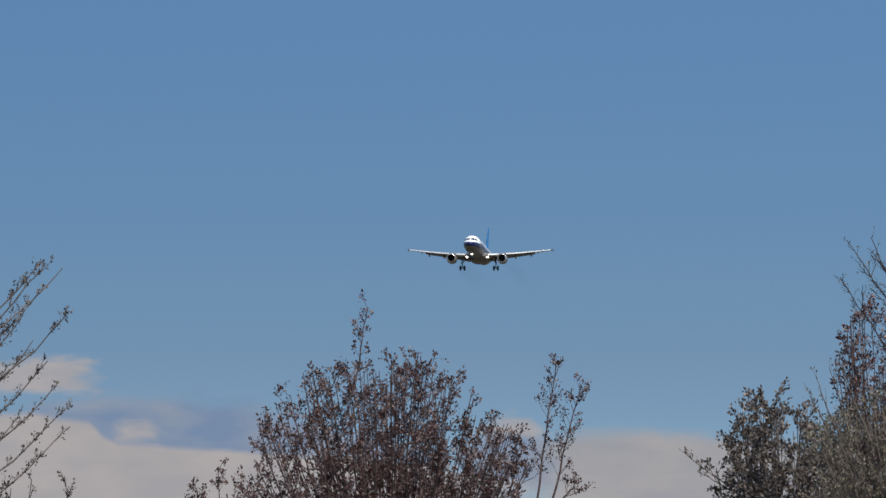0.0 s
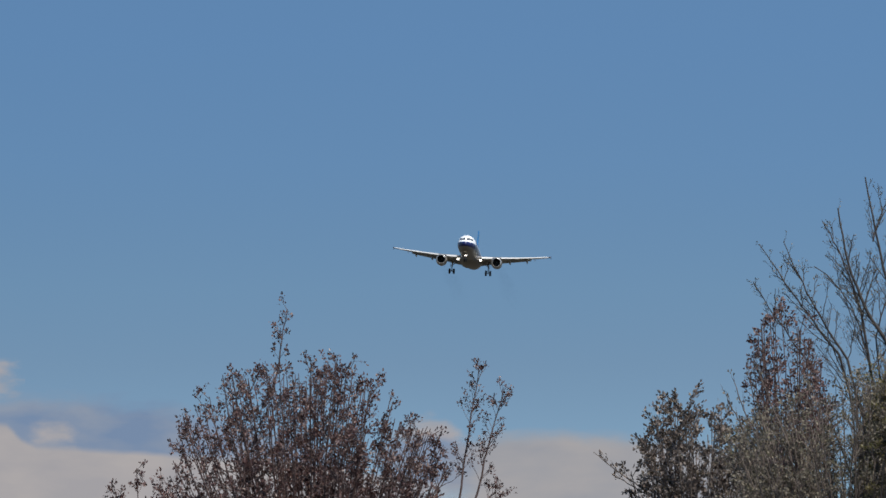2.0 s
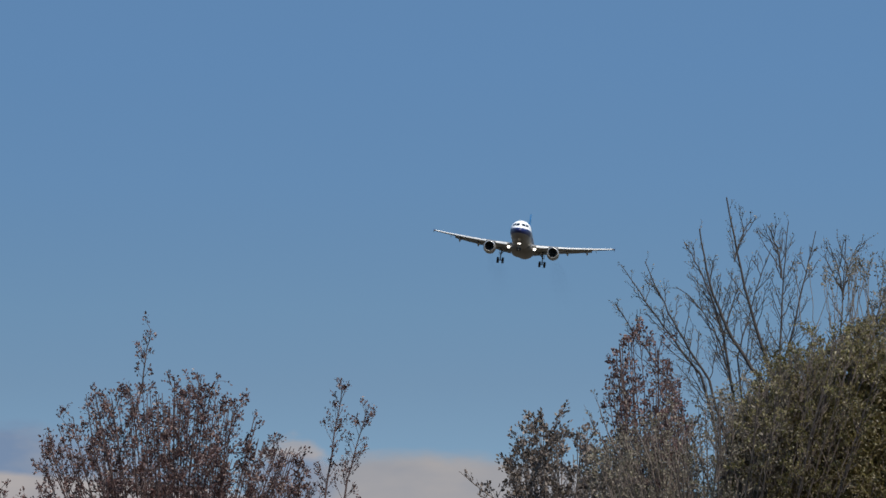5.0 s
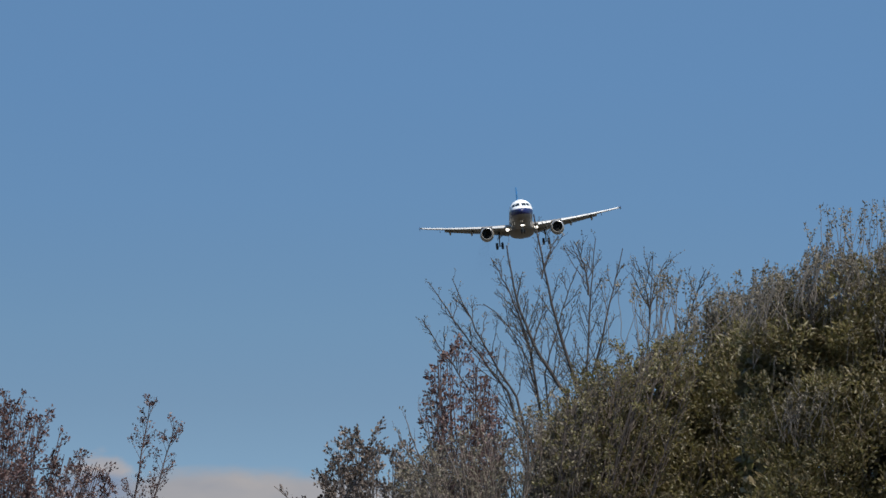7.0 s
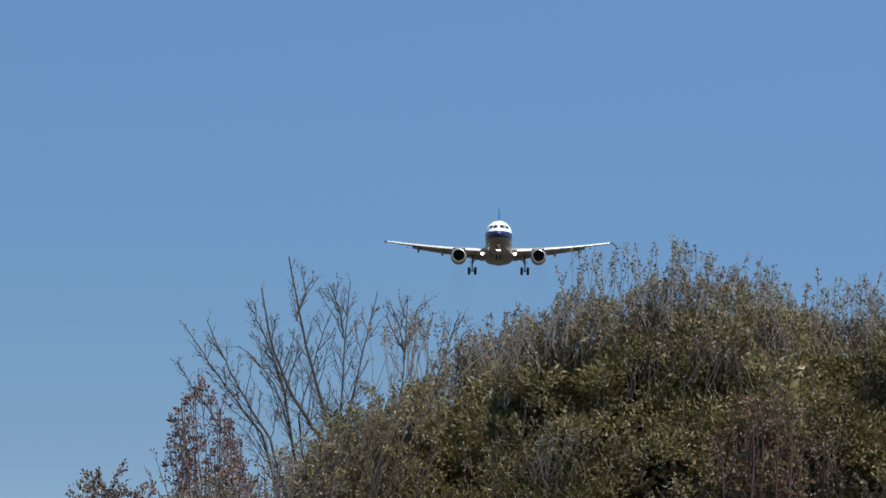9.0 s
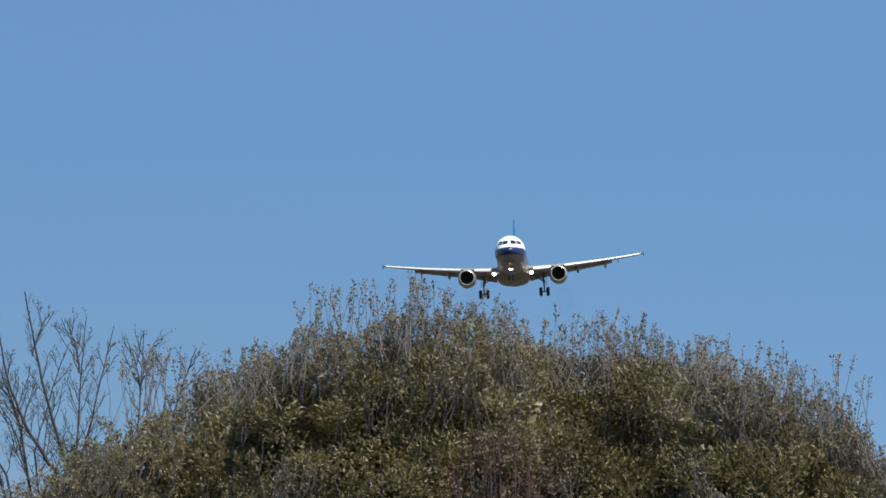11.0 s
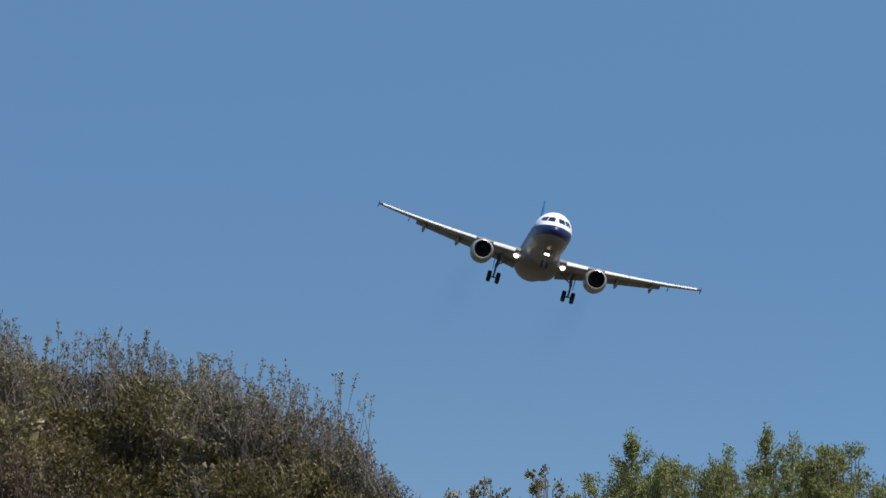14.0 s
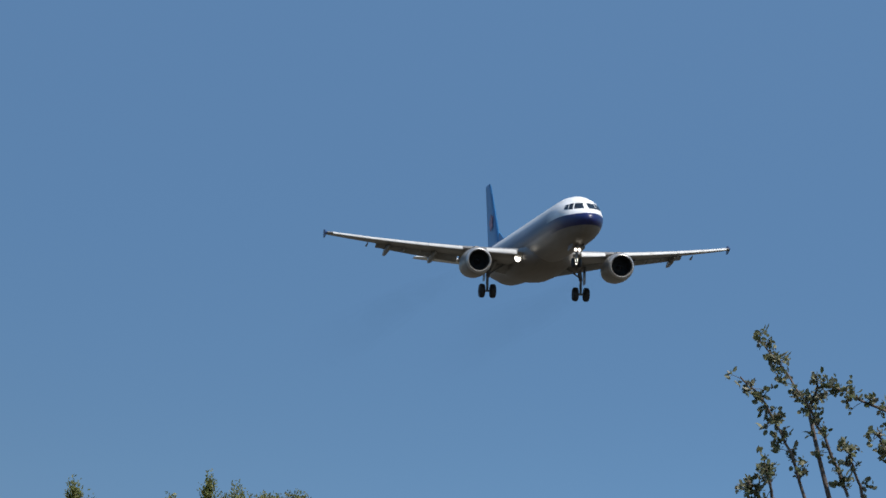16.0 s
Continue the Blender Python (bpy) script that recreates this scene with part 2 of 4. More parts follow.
def cloud_sheet(name, mat, label, line, base, soft, ends, far):
    """A bank far off behind everything, in degrees: its upper line (bearing, height), its foot, and how wide its rims fade."""
    xs, zs = [p[0] for p in line], [p[1] for p in line]
    mid = (xs[0] + xs[-1]) / 2
    top = max(zs) + 1.2 * soft
    nx, nz = max(12, int((xs[-1] - xs[0]) / 0.06)), max(10, int((top - base) / 0.03))
    V, deep = [], []
    for i in range(nx + 1):
        x = xs[0] + (xs[-1] - xs[0]) * i / nx
        zt = float(np.interp(x, xs, zs))
        for j in range(nz + 1):
            z = base + (top - base) * j / nz
            V.append((x - mid, 0, z))
            deep.append(max(-1.0, min((zt - z) / soft, (z - base) / soft, (x - xs[0]) / ends, (xs[-1] - x) / ends)))
    Fs = [(i * (nz + 1) + j, (i + 1) * (nz + 1) + j, (i + 1) * (nz + 1) + j + 1, i * (nz + 1) + j + 1) for i in range(nx) for j in range(nz)]
    ob = raw_part(name, V, Fs, mat, None, label)
    uv = ob.data.uv_layers.new(name="depth")
    for loop in ob.data.loops:
        uv.data[loop.index].uv = (deep[loop.vertex_index], 0.0)
    tagged(ob, category="cloud", kind="structure")
    x, y = spot(mid, far)
    k = far * radians(1)
    ob.matrix_basis = pose(x, y, EYE[2], 0, 0, -mid) @ Matrix.Diagonal((k, k, k, 1))


def build_clouds():
    cream = cloud_stuff("cloud_cream", (0.325, 0.315, 0.332), (0.375, 0.352, 0.352), 0.9)
    pale = cloud_stuff("cloud_pale", (0.285, 0.292, 0.322), (0.335, 0.325, 0.335), 0.9)
    wisp = cloud_stuff("cloud_wisp", (0.315, 0.315, 0.34), (0.365, 0.345, 0.355), 1.3, 2.2)
    slate = cloud_stuff("cloud_slate", (0.162, 0.230, 0.350), (0.235, 0.276, 0.352), 1.1, 1.3)
    cloud_sheet("cloud", slate, "slate-blue shaded cloud above the bank", [(-8.6, 2.0), (-7.79, 2.15), (-7.47, 2.27), (-7.1, 2.33), (-6.55, 2.29), (-6.0, 2.25), (-5.54, 2.15), (-4.99, 2.0), (-4.2, 1.75)],
                1.3, 0.24, 0.6, 4400)
    cloud_sheet("cloud", slate, "slate-blue shaded cloud above the bank", [(-4.3, 1.86), (-3.88, 1.95), (-3.7, 1.96), (-3.45, 1.90), (-3.2, 1.8)], 1.4, 0.14, 0.3, 4340)
    cloud_sheet("cloud", wisp, "small cream cloud", [(-9.6, 2.44), (-8.39, 2.50), (-7.93, 2.52), (-7.65, 2.56), (-7.42, 2.57), (-7.05, 2.54)], 2.18, 0.13, 0.34, 4360)
    cloud_sheet("cloud", wisp, "small cream cloud", [(-7.05, 2.0), (-6.9, 2.06), (-6.76, 2.06), (-6.6, 1.96)], 1.78, 0.16, 0.17, 4350)
    cloud_sheet("cloud", wisp, "small cream cloud", [(-4.1, 1.95), (-3.88, 2.08), (-3.74, 2.11), (-3.6, 2.06), (-3.4, 1.9)], 1.75, 0.16, 0.2, 4370)
    cloud_sheet("cloud_bank", cream, "cream cloud bank low over the horizon",
                [(-11, 1.9), (-8.39, 2.03), (-7.93, 2.08), (-7.65, 2.09), (-7.42, 2.04), (-7.19, 2.01), (-7.08, 1.90), (-6.96, 1.84), (-6.55, 1.81), (-6.18, 1.80), (-5.54, 1.75), (-4.71, 1.70),
                 (-4.2, 1.62), (-3.4, 1.5)], -0.3, 0.07, 0.6, 4300)
    cloud_sheet("cloud_bank", pale, "pale cloud bank melting into the haze", [(-3.75, 1.8), (-3.3, 1.96), (-2.87, 2.0), (-2.4, 1.98), (-2.0, 1.93), (-1.6, 1.87), (-0.6, 1.75)], -0.3, 0.17, 0.45, 4310)


# ---- the airliner: x to its left wing as seen from ahead, y aft, z up; origin 21 m behind the nose ----
CG = 21.0
HULL_LINE = [  # behind the nose, roof, keel, half width, height of the widest line
    (0.0, -0.44, -0.46, 0.01, -0.45), (0.12, -0.15, -0.78, 0.36, -0.45), (0.45, 0.10, -1.08, 0.70, -0.44), (1.0, 0.36, -1.38, 1.03, -0.42), (1.6, 0.60, -1.60, 1.29, -0.38),
    (2.2, 0.99, -1.75, 1.49, -0.32), (2.8, 1.36, -1.86, 1.64, -0.25), (3.6, 1.67, -1.95, 1.79, -0.15), (4.6, 1.89, -2.02, 1.90, -0.06), (6.0, 2.03, -2.06, 1.96, 0.0),
    (8.0, 2.07, -2.07, 1.975, 0.0), (18.0, 2.07, -2.07, 1.975, 0.0), (29.0, 2.07, -2.07, 1.975, 0.0), (32.0, 2.07, -1.85, 1.95, 0.1), (35.0, 2.05, -1.15, 1.75, 0.42),
    (38.0, 1.95, -0.35, 1.32, 0.8), (41.0, 1.75, 0.45, 0.82, 1.1), (43.5, 1.5, 0.95, 0.36, 1.22), (44.4, 1.35, 1.1, 0.14, 1.22)]


def hull_at(s):
    cols = np.array(HULL_LINE)
    return [float(np.interp(s, cols[:, 0], cols[:, i])) for i in range(1, 5)]


def hull_point(s, a, out=0.0):
    """A point of the skin: a runs from 0 at the roof to 180 at the keel, positive to +x."""
    top, bot, w, zw = hull_at(s)
    c, q = math.cos(radians(a)), math.sin(radians(a))
    return Vector(((w + out) * q, s - CG, zw - 0.10 + c * ((top - zw if c > 0 else zw - bot) + out)))


def hull_angle(s, z):
    """The angle at which the upper skin reaches a height."""
    top, bot, w, zw = hull_at(s)
    return max(2.2, math.degrees(math.acos(min(1.0, (z - zw) / (top - zw)))))


def skin_patch(corners, out=0.025, steps=4, thick=0.02):
    """A pane that follows the skin; corners (s, angle): lower front, upper front, upper back, lower back."""
    a, b, c, d = corners
    rings = []
    for o in (out, out - thick - 0.03):
        grid = []
        for i in range(steps + 1):
            u = i / steps
            lo = (a[0] + (d[0] - a[0]) * u, a[1] + (d[1] - a[1]) * u)
            hi = (b[0] + (c[0] - b[0]) * u, b[1] + (c[1] - b[1]) * u)
            grid.append([hull_point(lo[0] + (hi[0] - lo[0]) * j / 3, lo[1] + (hi[1] - lo[1]) * j / 3, o) for j in range(4)])
        rings.append(grid)
    bm = bmesh.new()
    vs = [[[bm.verts.new(p) for p in row] for row in g] for g in rings]
    for g in vs:
        for r0, r1 in zip(g, g[1:]):
            for j in range(3):
                bm.faces.new((r0[j], r0[j + 1], r1[j + 1], r1[j]))
    o, n_ = vs
    edge = [(i, 0) for i in range(steps + 1)] + [(steps, j) for j in range(1, 4)] + [(i, 3) for i in range(steps - 1, -1, -1)] + [(0, j) for j in (2, 1)]
    for (i, j), (k, m) in zip(edge, edge[1:] + edge[:1]):
        bm.faces.new((o[i][j], o[k][m], n_[k][m], n_[i][j]))
    return bm


def foil(x, le, chord, z, thick, twist, n=9):
    """One aerofoil section across the wing, as a ring."""
    up, lo = [], []
    for i in range(n + 1):
        u = (1 - math.cos(math.pi * i / n)) / 2
        t = 5 * thick * (0.2969 * math.sqrt(u) - 0.126 * u - 0.3516 * u * u + 0.2843 * u ** 3 - 0.1015 * u ** 4)
        camber = 0.02 * 4 * u * (1 - u)
        up.append((u * chord, (camber + t) * chord))
        lo.append((u * chord, (camber - t) * chord))
    ring = up + lo[-2:0:-1]
    c, s = math.cos(radians(twist)), math.sin(radians(twist))
    return [(x, le - CG + p * c + q * s, z - p * s + q * c) for p, q in ring]


def wing_le(x):
    return 16.1 + (abs(x) - 1.975) * 0.519


def wing_chord(x):
    return float(np.interp(abs(x), (0, 1.975, 6.4, 17.0), (7.4, 6.4, 3.95, 1.5)))


def wing_z(x):
    return -1.30 + (abs(x) - 1.975) * 0.084 + 0.86 * (abs(x) / 17.0) ** 2


def wing_bm(side):
    xs = (0.6, 1.975, 3.2, 4.8, 6.4, 8.5, 11.0, 13.5, 15.5, 16.7, 17.0)
    return loft([foil(side * x, wing_le(x) + (0.15 if x > 16.9 else 0), wing_chord(x) - (0.25 if x > 16.9 else 0), wing_z(x), 0.145 - 0.035 * x / 17, 3.5 - 3.0 * x / 17) for x in xs])


def slat_bm(side, x0, x1):
    rings = []
    for i in range(6):
        x = x0 + (x1 - x0) * i / 5
        ch = 0.16 * wing_chord(x) + 0.18
        rings.append(foil(side * x, wing_le(x) - 0.62 * ch, ch, wing_z(x) - 0.24 * ch, 0.30, -24, 6))
    return loft(rings)


def flap_bm(side, x0, x1, cut=0.26, droop=27):
    rings = []
    for i in range(5):
        x = x0 + (x1 - x0) * i / 4
        ch = wing_chord(x)
        tw = 3.5 - 3.0 * x / 17
        aft = wing_le(x) + ch * 0.90
        rings.append(foil(side * x, aft, ch * cut, wing_z(x) - ch * 0.90 * math.sin(radians(tw)) - 0.03, 0.13, droop, 6))
    return loft(rings)


def canoe_bm(x, length=2.9, r=0.24, drop=0.52):
    """Flap-track fairing hung below the trailing edge, its tail drooped with the flap."""
    ch = wing_chord(x)
    s0 = wing_le(x) + ch * 0.52
    z0 = wing_z(x) - 0.05 * ch - 0.10
    rings = []
    for i in range(9):
        u = i / 8
        rr = r * max(0.05, math.sin(math.pi * min(1, u * 0.92 + 0.05)) ** 0.7)
        bend = drop * 1.9 * max(0, u - 0.45) ** 1.4
        rings.append([(x + 0.75 * rr * math.cos(a), s0 - CG + length * u, z0 - 0.18 * math.sin(math.pi * u) - bend + rr * 1.2 * math.sin(a))
                      for a in (2 * math.pi * k / 10 for k in range(10))])
    return loft(rings)


def tail_bm(root, tip, vertical, side=1):
    rings = []
    for u in (0, 0.25, 0.5, 0.75, 0.96, 1.0):
        le = root[0] + (tip[0] - root[0]) * u
        ch = root[1] + (tip[1] - root[1]) * u - (0.25 if u == 1 else 0)
        x = root[2] + (tip[2] - root[2]) * u
        z = root[3] + (tip[3] - root[3]) * u
        ring = foil(0, le + (0.12 if u == 1 else 0), ch, 0, 0.09, 0)
        rings.append([((q[2] - 0.02 * 0) if vertical else side * x, q[1], z if vertical else z + q[2]) for q in ring])
    return loft(rings)


def wheel(parent, centre, r, w):
    prof = [(-w / 2, r * 0.55), (-w / 2, r * 0.86), (-w * 0.36, r * 0.97), (0, r), (w * 0.36, r * 0.97), (w / 2, r * 0.86), (w / 2, r * 0.55)]
    t = part("tyre", turned(prof, centre, "x", 20), TYRE, parent)
    hub = [(-w * 0.46, 0.06), (-w * 0.46, r * 0.5), (-w * 0.3, r * 0.56), (w * 0.3, r * 0.56), (w * 0.46, r * 0.5), (w * 0.46, 0.06)]
    part("hub", turned(hub, centre, "x", 16), HUB, parent, "grey metal hub")
    return t


def landing_lamp(parent, centre, r, name="landing_light"):
    x, y, z = centre
    part(name, turned([(0.0, 0.02), (0.0, r), (0.03, r), (0.03, 0.02)], (x, y, z), "y", 16), LAMP, parent, "lit landing light, glaring white")
    # housing; its tube ahead of the lens is added to block sideways light
    part("lamp_housing_shroud", turned([(-0.26, r * 1.06), (-0.26, r * 1.12), (0.02, r * 1.12), (0.16, r * 0.95), (0.28, r * 0.3), (0.05, r * 1.02), (0.0, r * 1.06), (-0.26, r * 1.06)], (x, y, z), "y", 16, False), BEZEL, parent)


def build_airliner():
    top = new("airliner")
    tagged(top, "white twin-engine airliner with navy nose band, wheels down for landing", "aeroplane")
    rings = []
    fine = sorted({*[r[0] for r in HULL_LINE], 0.05, 0.25, 0.7, 1.3, 1.9, 2.5, 3.2, 4.1, 5.3, 7, 12, 24, 33.5, 36.5, 39.5})
    for s in fine:
        rings.append([hull_point(s, 360 * i / 40) for i in range(40)])
    part("fuselage", loft(rings), HULL, top, "white hull with navy band, shade painted into flanks and grey belly")
    # belly fairing
    rings = []
    for s, w, d in ((14.2, 0.5, 2.0), (15.0, 1.5, 2.18), (16.2, 2.05, 2.5), (18, 2.24, 2.74), (21, 2.27, 2.84), (24, 2.2, 2.72), (26, 1.8, 2.35), (27.4, 0.9, 2.1), (28, 0.4, 2.0)):
        ring = []
        for i in range(24):
            a = 2 * math.pi * i / 24
            ring.append((w * math.copysign(abs(math.cos(a)) ** 0.75, math.cos(a)), s - CG, -1.45 + (d - 1.45) * math.copysign(abs(math.sin(a)) ** 0.85, math.sin(a))))
        rings.append(ring)
    part("belly_fairing", loft(rings), HULL, top, "grey bulged fairing under the hull, shade painted into its colour")
    # cockpit glass
    for side in (1, -1):
        for quad in (((1.31, 0.47), (2.225, 1.0), (2.46, 1.0), (1.82, 0.46)), ((1.92, 0.46), (2.54, 1.0), (2.80, 0.98), (2.34, 0.46)), ((2.45, 0.47), (2.89, 0.97), (3.25, 0.92), (3.0, 0.55))):
            part("cockpit_window", skin_patch([(s, side * hull_angle(s, z)) for s, z in quad]), PANE, top, "dark cockpit window")
        # doors: thin frames on the skin
        for s in (6.3, 31.5):
            part("cabin_door", skin_patch(((s, side * 62), (s, side * 118), (s + 0.85, side * 118), (s + 0.85, side * 62)), 0.012, 3, 0.0), HULL, top)
    for side in (1, -1):
        w = part("wing", wing_bm(side), WING_GREY, top, "grey wing with slats and flaps out")
        for x0, x1 in ((2.7, 4.95), (6.75, 9.3), (9.33, 11.8), (11.83, 14.3), (14.33, 16.6)):
            part("slat", slat_bm(side, x0, x1), SLAT_WHITE, w, "bright bare-metal slat")
        part("inboard_flap", flap_bm(side, 2.15, 6.3, 0.22), FLAP_GREY, w)
        part("outboard_flap", flap_bm(side, 6.45, 12.9, 0.25), FLAP_GREY, w)
        for x, ln, r in ((3.6, 2.6, 0.20), (8.4, 3.6, 0.30), (12.0, 3.1, 0.26)):
            part("flap_fairing", canoe_bm(side * x, ln, r), WING_GREY, w)
        for x in (9.6, 10.8, 13.7):
            part("hinge_fairing", canoe_bm(side * x, 1.3, 0.09, 0.15), WING_GREY, w)
        # wingtip fence
        f0 = wing_le(17.0) - CG
        fence = [[(side * (17.02 + d), f0 + y, wing_z(17.0) + z) for y, z in ((0.2, 0.0), (1.0, 0.33), (1.45, 0.36), (1.5, 0.0), (1.5, -0.30), (1.1, -0.31))] for d in (0.0, 0.07)]
        part("wingtip_fence", loft(fence), NAVY, w, "small dark wingtip fence", False)
        # engine
        ex, ey, ez = side * 5.93, 15.22 - CG, -2.2
        pod = part("engine", turned([(0.9, 0.80), (0.35, 0.80), (0.08, 0.85), (0.0, 0.91), (0.04, 0.99), (0.25, 1.07), (0.8, 1.15), (1.8, 1.19), (2.9, 1.12), (3.9, 0.95), (4.6, 0.78),
                                     (4.58, 0.72), (3.8, 0.70)], (ex, ey, ez), "y", 32, False), COWL, top, "pale grey engine pod with polished intake lip")
        part("intake_lip", turned([(0.075, 0.862), (0.02, 0.88), (-0.012, 0.915), (0.03, 1.0), (0.2, 1.068)], (ex, ey, ez), "y", 32, False), LIP, pod, "polished metal intake lip")
        part("intake_duct", turned([(0.07, 0.855), (0.3, 0.795), (1.1, 0.785)], (ex, ey, ez), "y", 32, False), DARK, pod, "dark intake duct")
        part("fan", turned([(1.02, 0.05), (1.0, 0.6), (0.9, 0.785), (1.1, 0.785)], (ex, ey, ez), "y", 24), DARK, pod, "dark fan disc deep in the intake")
        part("spinner", turned([(0.6, 0.02), (0.75, 0.12), (1.0, 0.22)], (ex, ey, ez), "y", 16), SPINNER, pod)
        part("exhaust_cone", turned([(3.9, 0.5), (4.6, 0.42), (5.3, 0.05)], (ex, ey, ez), "y", 16), STEEL, pod)
        pyl = [[(ex + side * 0.02 + d * 0.16, ey + y, z) for d, y, z in ((-1, y0, z0), (1, y0, z0), (1, y1, z1), (-1, y1, z1))]
               for y0, z0, y1, z1 in ((0.9, ez + 1.05, 1.1, ez + 1.28), (2.2, ez + 0.9, 2.2, wing_z(5.93) - 0.0), (4.6, ez + 0.55, 4.6, wing_z(5.93) - 0.25), (5.6, ez + 0.7, 5.6, wing_z(5.93) - 0.35))]
        part("pylon", loft(pyl), COWL, pod)
        # main undercarriage
        gx, gy, gz = side * 3.93, 0.85, -3.82
        gear = part("main_gear", join(rod((gx - side * 0.25, gy, -1.25), (gx, gy, -2.7), 0.17), rod((gx, gy, -2.6), (gx, gy, gz), 0.105), rod((gx - 0.44, gy, gz), (gx + 0.44, gy, gz), 0.085)),
                    STEEL, top, "steel landing-gear leg with twin wheels")
        part("side_brace", join(rod((gx, gy, -2.5), (gx - side * 1.5, gy + 0.1, -1.5), 0.07), rod((gx, gy - 0.05, -2.3), (gx, gy + 0.9, -1.4), 0.05)), STEEL, gear)
        part("torque_link", join(rod((gx, gy + 0.1, -2.6), (gx, gy + 0.42, -3.1), 0.05), rod((gx, gy + 0.42, -3.1), (gx, gy + 0.1, gz + 0.1), 0.05)), STEEL, gear)
        door = [[(gx + side * (0.27 + d), gy + y, z) for y, z in ((-0.45, -1.5), (0.5, -1.5), (0.4, -3.0), (-0.35, -3.0))] for d in (0, 0.05)]
        part("gear_door", loft(door), COWL, gear, "grey leg door", False)
        for dx in (-0.46, 0.46):
            wheel(gear, (gx + dx, gy, gz), 0.585, 0.42)
        landing_lamp(top, (side * 2.42, 17.0 - CG, -1.72), 0.27)
        # tailplane
        part("tailplane", tail_bm((38.4, 4.1, 0.5, 0.95), (42.2, 1.5, 6.2, 1.6), False, side), TAIL_WHITE, top)
    part("fin", tail_bm((36.0, 5.5, 0, 1.75), (41.0, 2.1, 0, 7.95), True), FIN_BLUE, top, "blue tail fin with a red emblem")
    for side in (1, -1):
        em = [[(side * (0.155 + d), 39.6 - CG + 0.62 * math.cos(a) * (1 + 0.22 * math.cos(5 * a)), 4.4 + 0.62 * math.sin(a) * (1 + 0.22 * math.cos(5 * a)))
               for a in (2 * math.pi * i / 30 for i in range(30))] for d in (0.0, 0.05)]
        part("fin_emblem", loft(em), EMBLEM_RED, top, "red rosette on the fin")
    part("dorsal_fillet", loft([[(x, y - CG, z) for x, z in ((-0.12, 1.9), (0.12, 1.9), (0.04, zt), (-0.04, zt))] for y, zt in ((32.8, 2.0), (35.0, 2.5), (36.8, 3.2))]), FIN_BLUE, top)
    # nose undercarriage
    ny, nz = 5.07 - CG, -3.5
    nose = part("nose_gear", join(rod((0, ny - 0.2, -1.7), (0, ny, -2.8), 0.11), rod((0, ny, -2.7), (0, ny, nz), 0.07), rod((-0.3, ny, nz), (0.3, ny, nz), 0.06),
                                  rod((0, ny, -2.7), (0, ny + 1.2, -1.85), 0.055)), STEEL, top, "steel nose-gear leg with twin wheels")
    for side in (1, -1):
        wheel(nose, (side * 0.26, ny, nz), 0.385, 0.22)
        nd = [[(side * (0.42 + d + 0.1 * k), ny + y, z) for k, y, z in ((0, -0.7, -1.75), (0, 0.9, -1.85), (1, 0.9, -2.5), (1, -0.7, -2.4))] for d in (0, 0.04)]
        part("nose_gear_door", loft(nd), COWL, nose, "", False)
        landing_lamp(nose, (side * 0.15, ny - 0.24, -2.50), 0.13, "taxi_light")
    return top


def build_smoke():
    """Two thin sooty trails that widen behind the engines, in the aircraft's own space."""
    m, n, l, b = material("thin_soot")
    n.remove(b)
    co, xyz = n.new("ShaderNodeTexCoord"), n.new("ShaderNodeSeparateXYZ")
    l.new(co.outputs["Object"], xyz.inputs[0])
    along = n.new("ShaderNodeMapRange")
    along.inputs["From Min"].default_value, along.inputs["From Max"].default_value = 0.0, 90.0
    l.new(xyz.outputs["Y"], along.inputs["Value"])
    puff = n.new("ShaderNodeTexNoise")
    puff.inputs["Scale"].default_value, puff.inputs["Detail"].default_value = 0.16, 3
    l.new(co.outputs["Object"], puff.inputs["Vector"])
    soot = ramp(n, [(0.0, (1, 1, 1)), (0.10, (0.995, 0.995, 0.995)), (0.35, (0.991, 0.991, 0.991)), (0.85, (1, 1, 1))])
    l.new(along.outputs[0], soot.inputs["Fac"])
    torn = ramp(n, [(0.38, (1, 1, 1)), (0.62, (0, 0, 0))])
    l.new(puff.outputs["Fac"], torn.inputs["Fac"])
    mix = n.new("ShaderNodeMix")
    mix.data_type, mix.blend_type = "RGBA", "LIGHTEN"
    mix.inputs["Factor"].default_value = 1.0
    l.new(soot.outputs["Color"], mix.inputs["A"])
    l.new(torn.outputs["Color"], mix.inputs["B"])
    tr = n.new("ShaderNodeBsdfTransparent")
    l.new(mix.outputs["Result"], tr.inputs["Color"])
    l.new(tr.outputs[0], n["Material Output"].inputs["Surface"])
    top = tagged(new("exhaust_smoke"), "faint sooty exhaust trails behind the jet engines", "smoke")
    for side in (1, -1):
        for wide in (1.0, 0.75, 0.45):
            rings = []
            for i in range(19):
                u = i / 18
                r = (0.5 + 2.6 * u ** 0.8) * wide
                cx, cz = side * 5.93 + 0.5 * noise.noise((u * 5, side, wide)), -2.2 + 1.8 * u + 0.5 * noise.noise((u * 5, side, 3 + wide))
                rings.append([(cx + r * math.cos(a), 90 * u, cz + r * math.sin(a)) for a in (2 * math.pi * k / 16 for k in range(16))])
            part("smoke_trail", loft(rings, caps=False), m, top, kind="stuff")
    return top


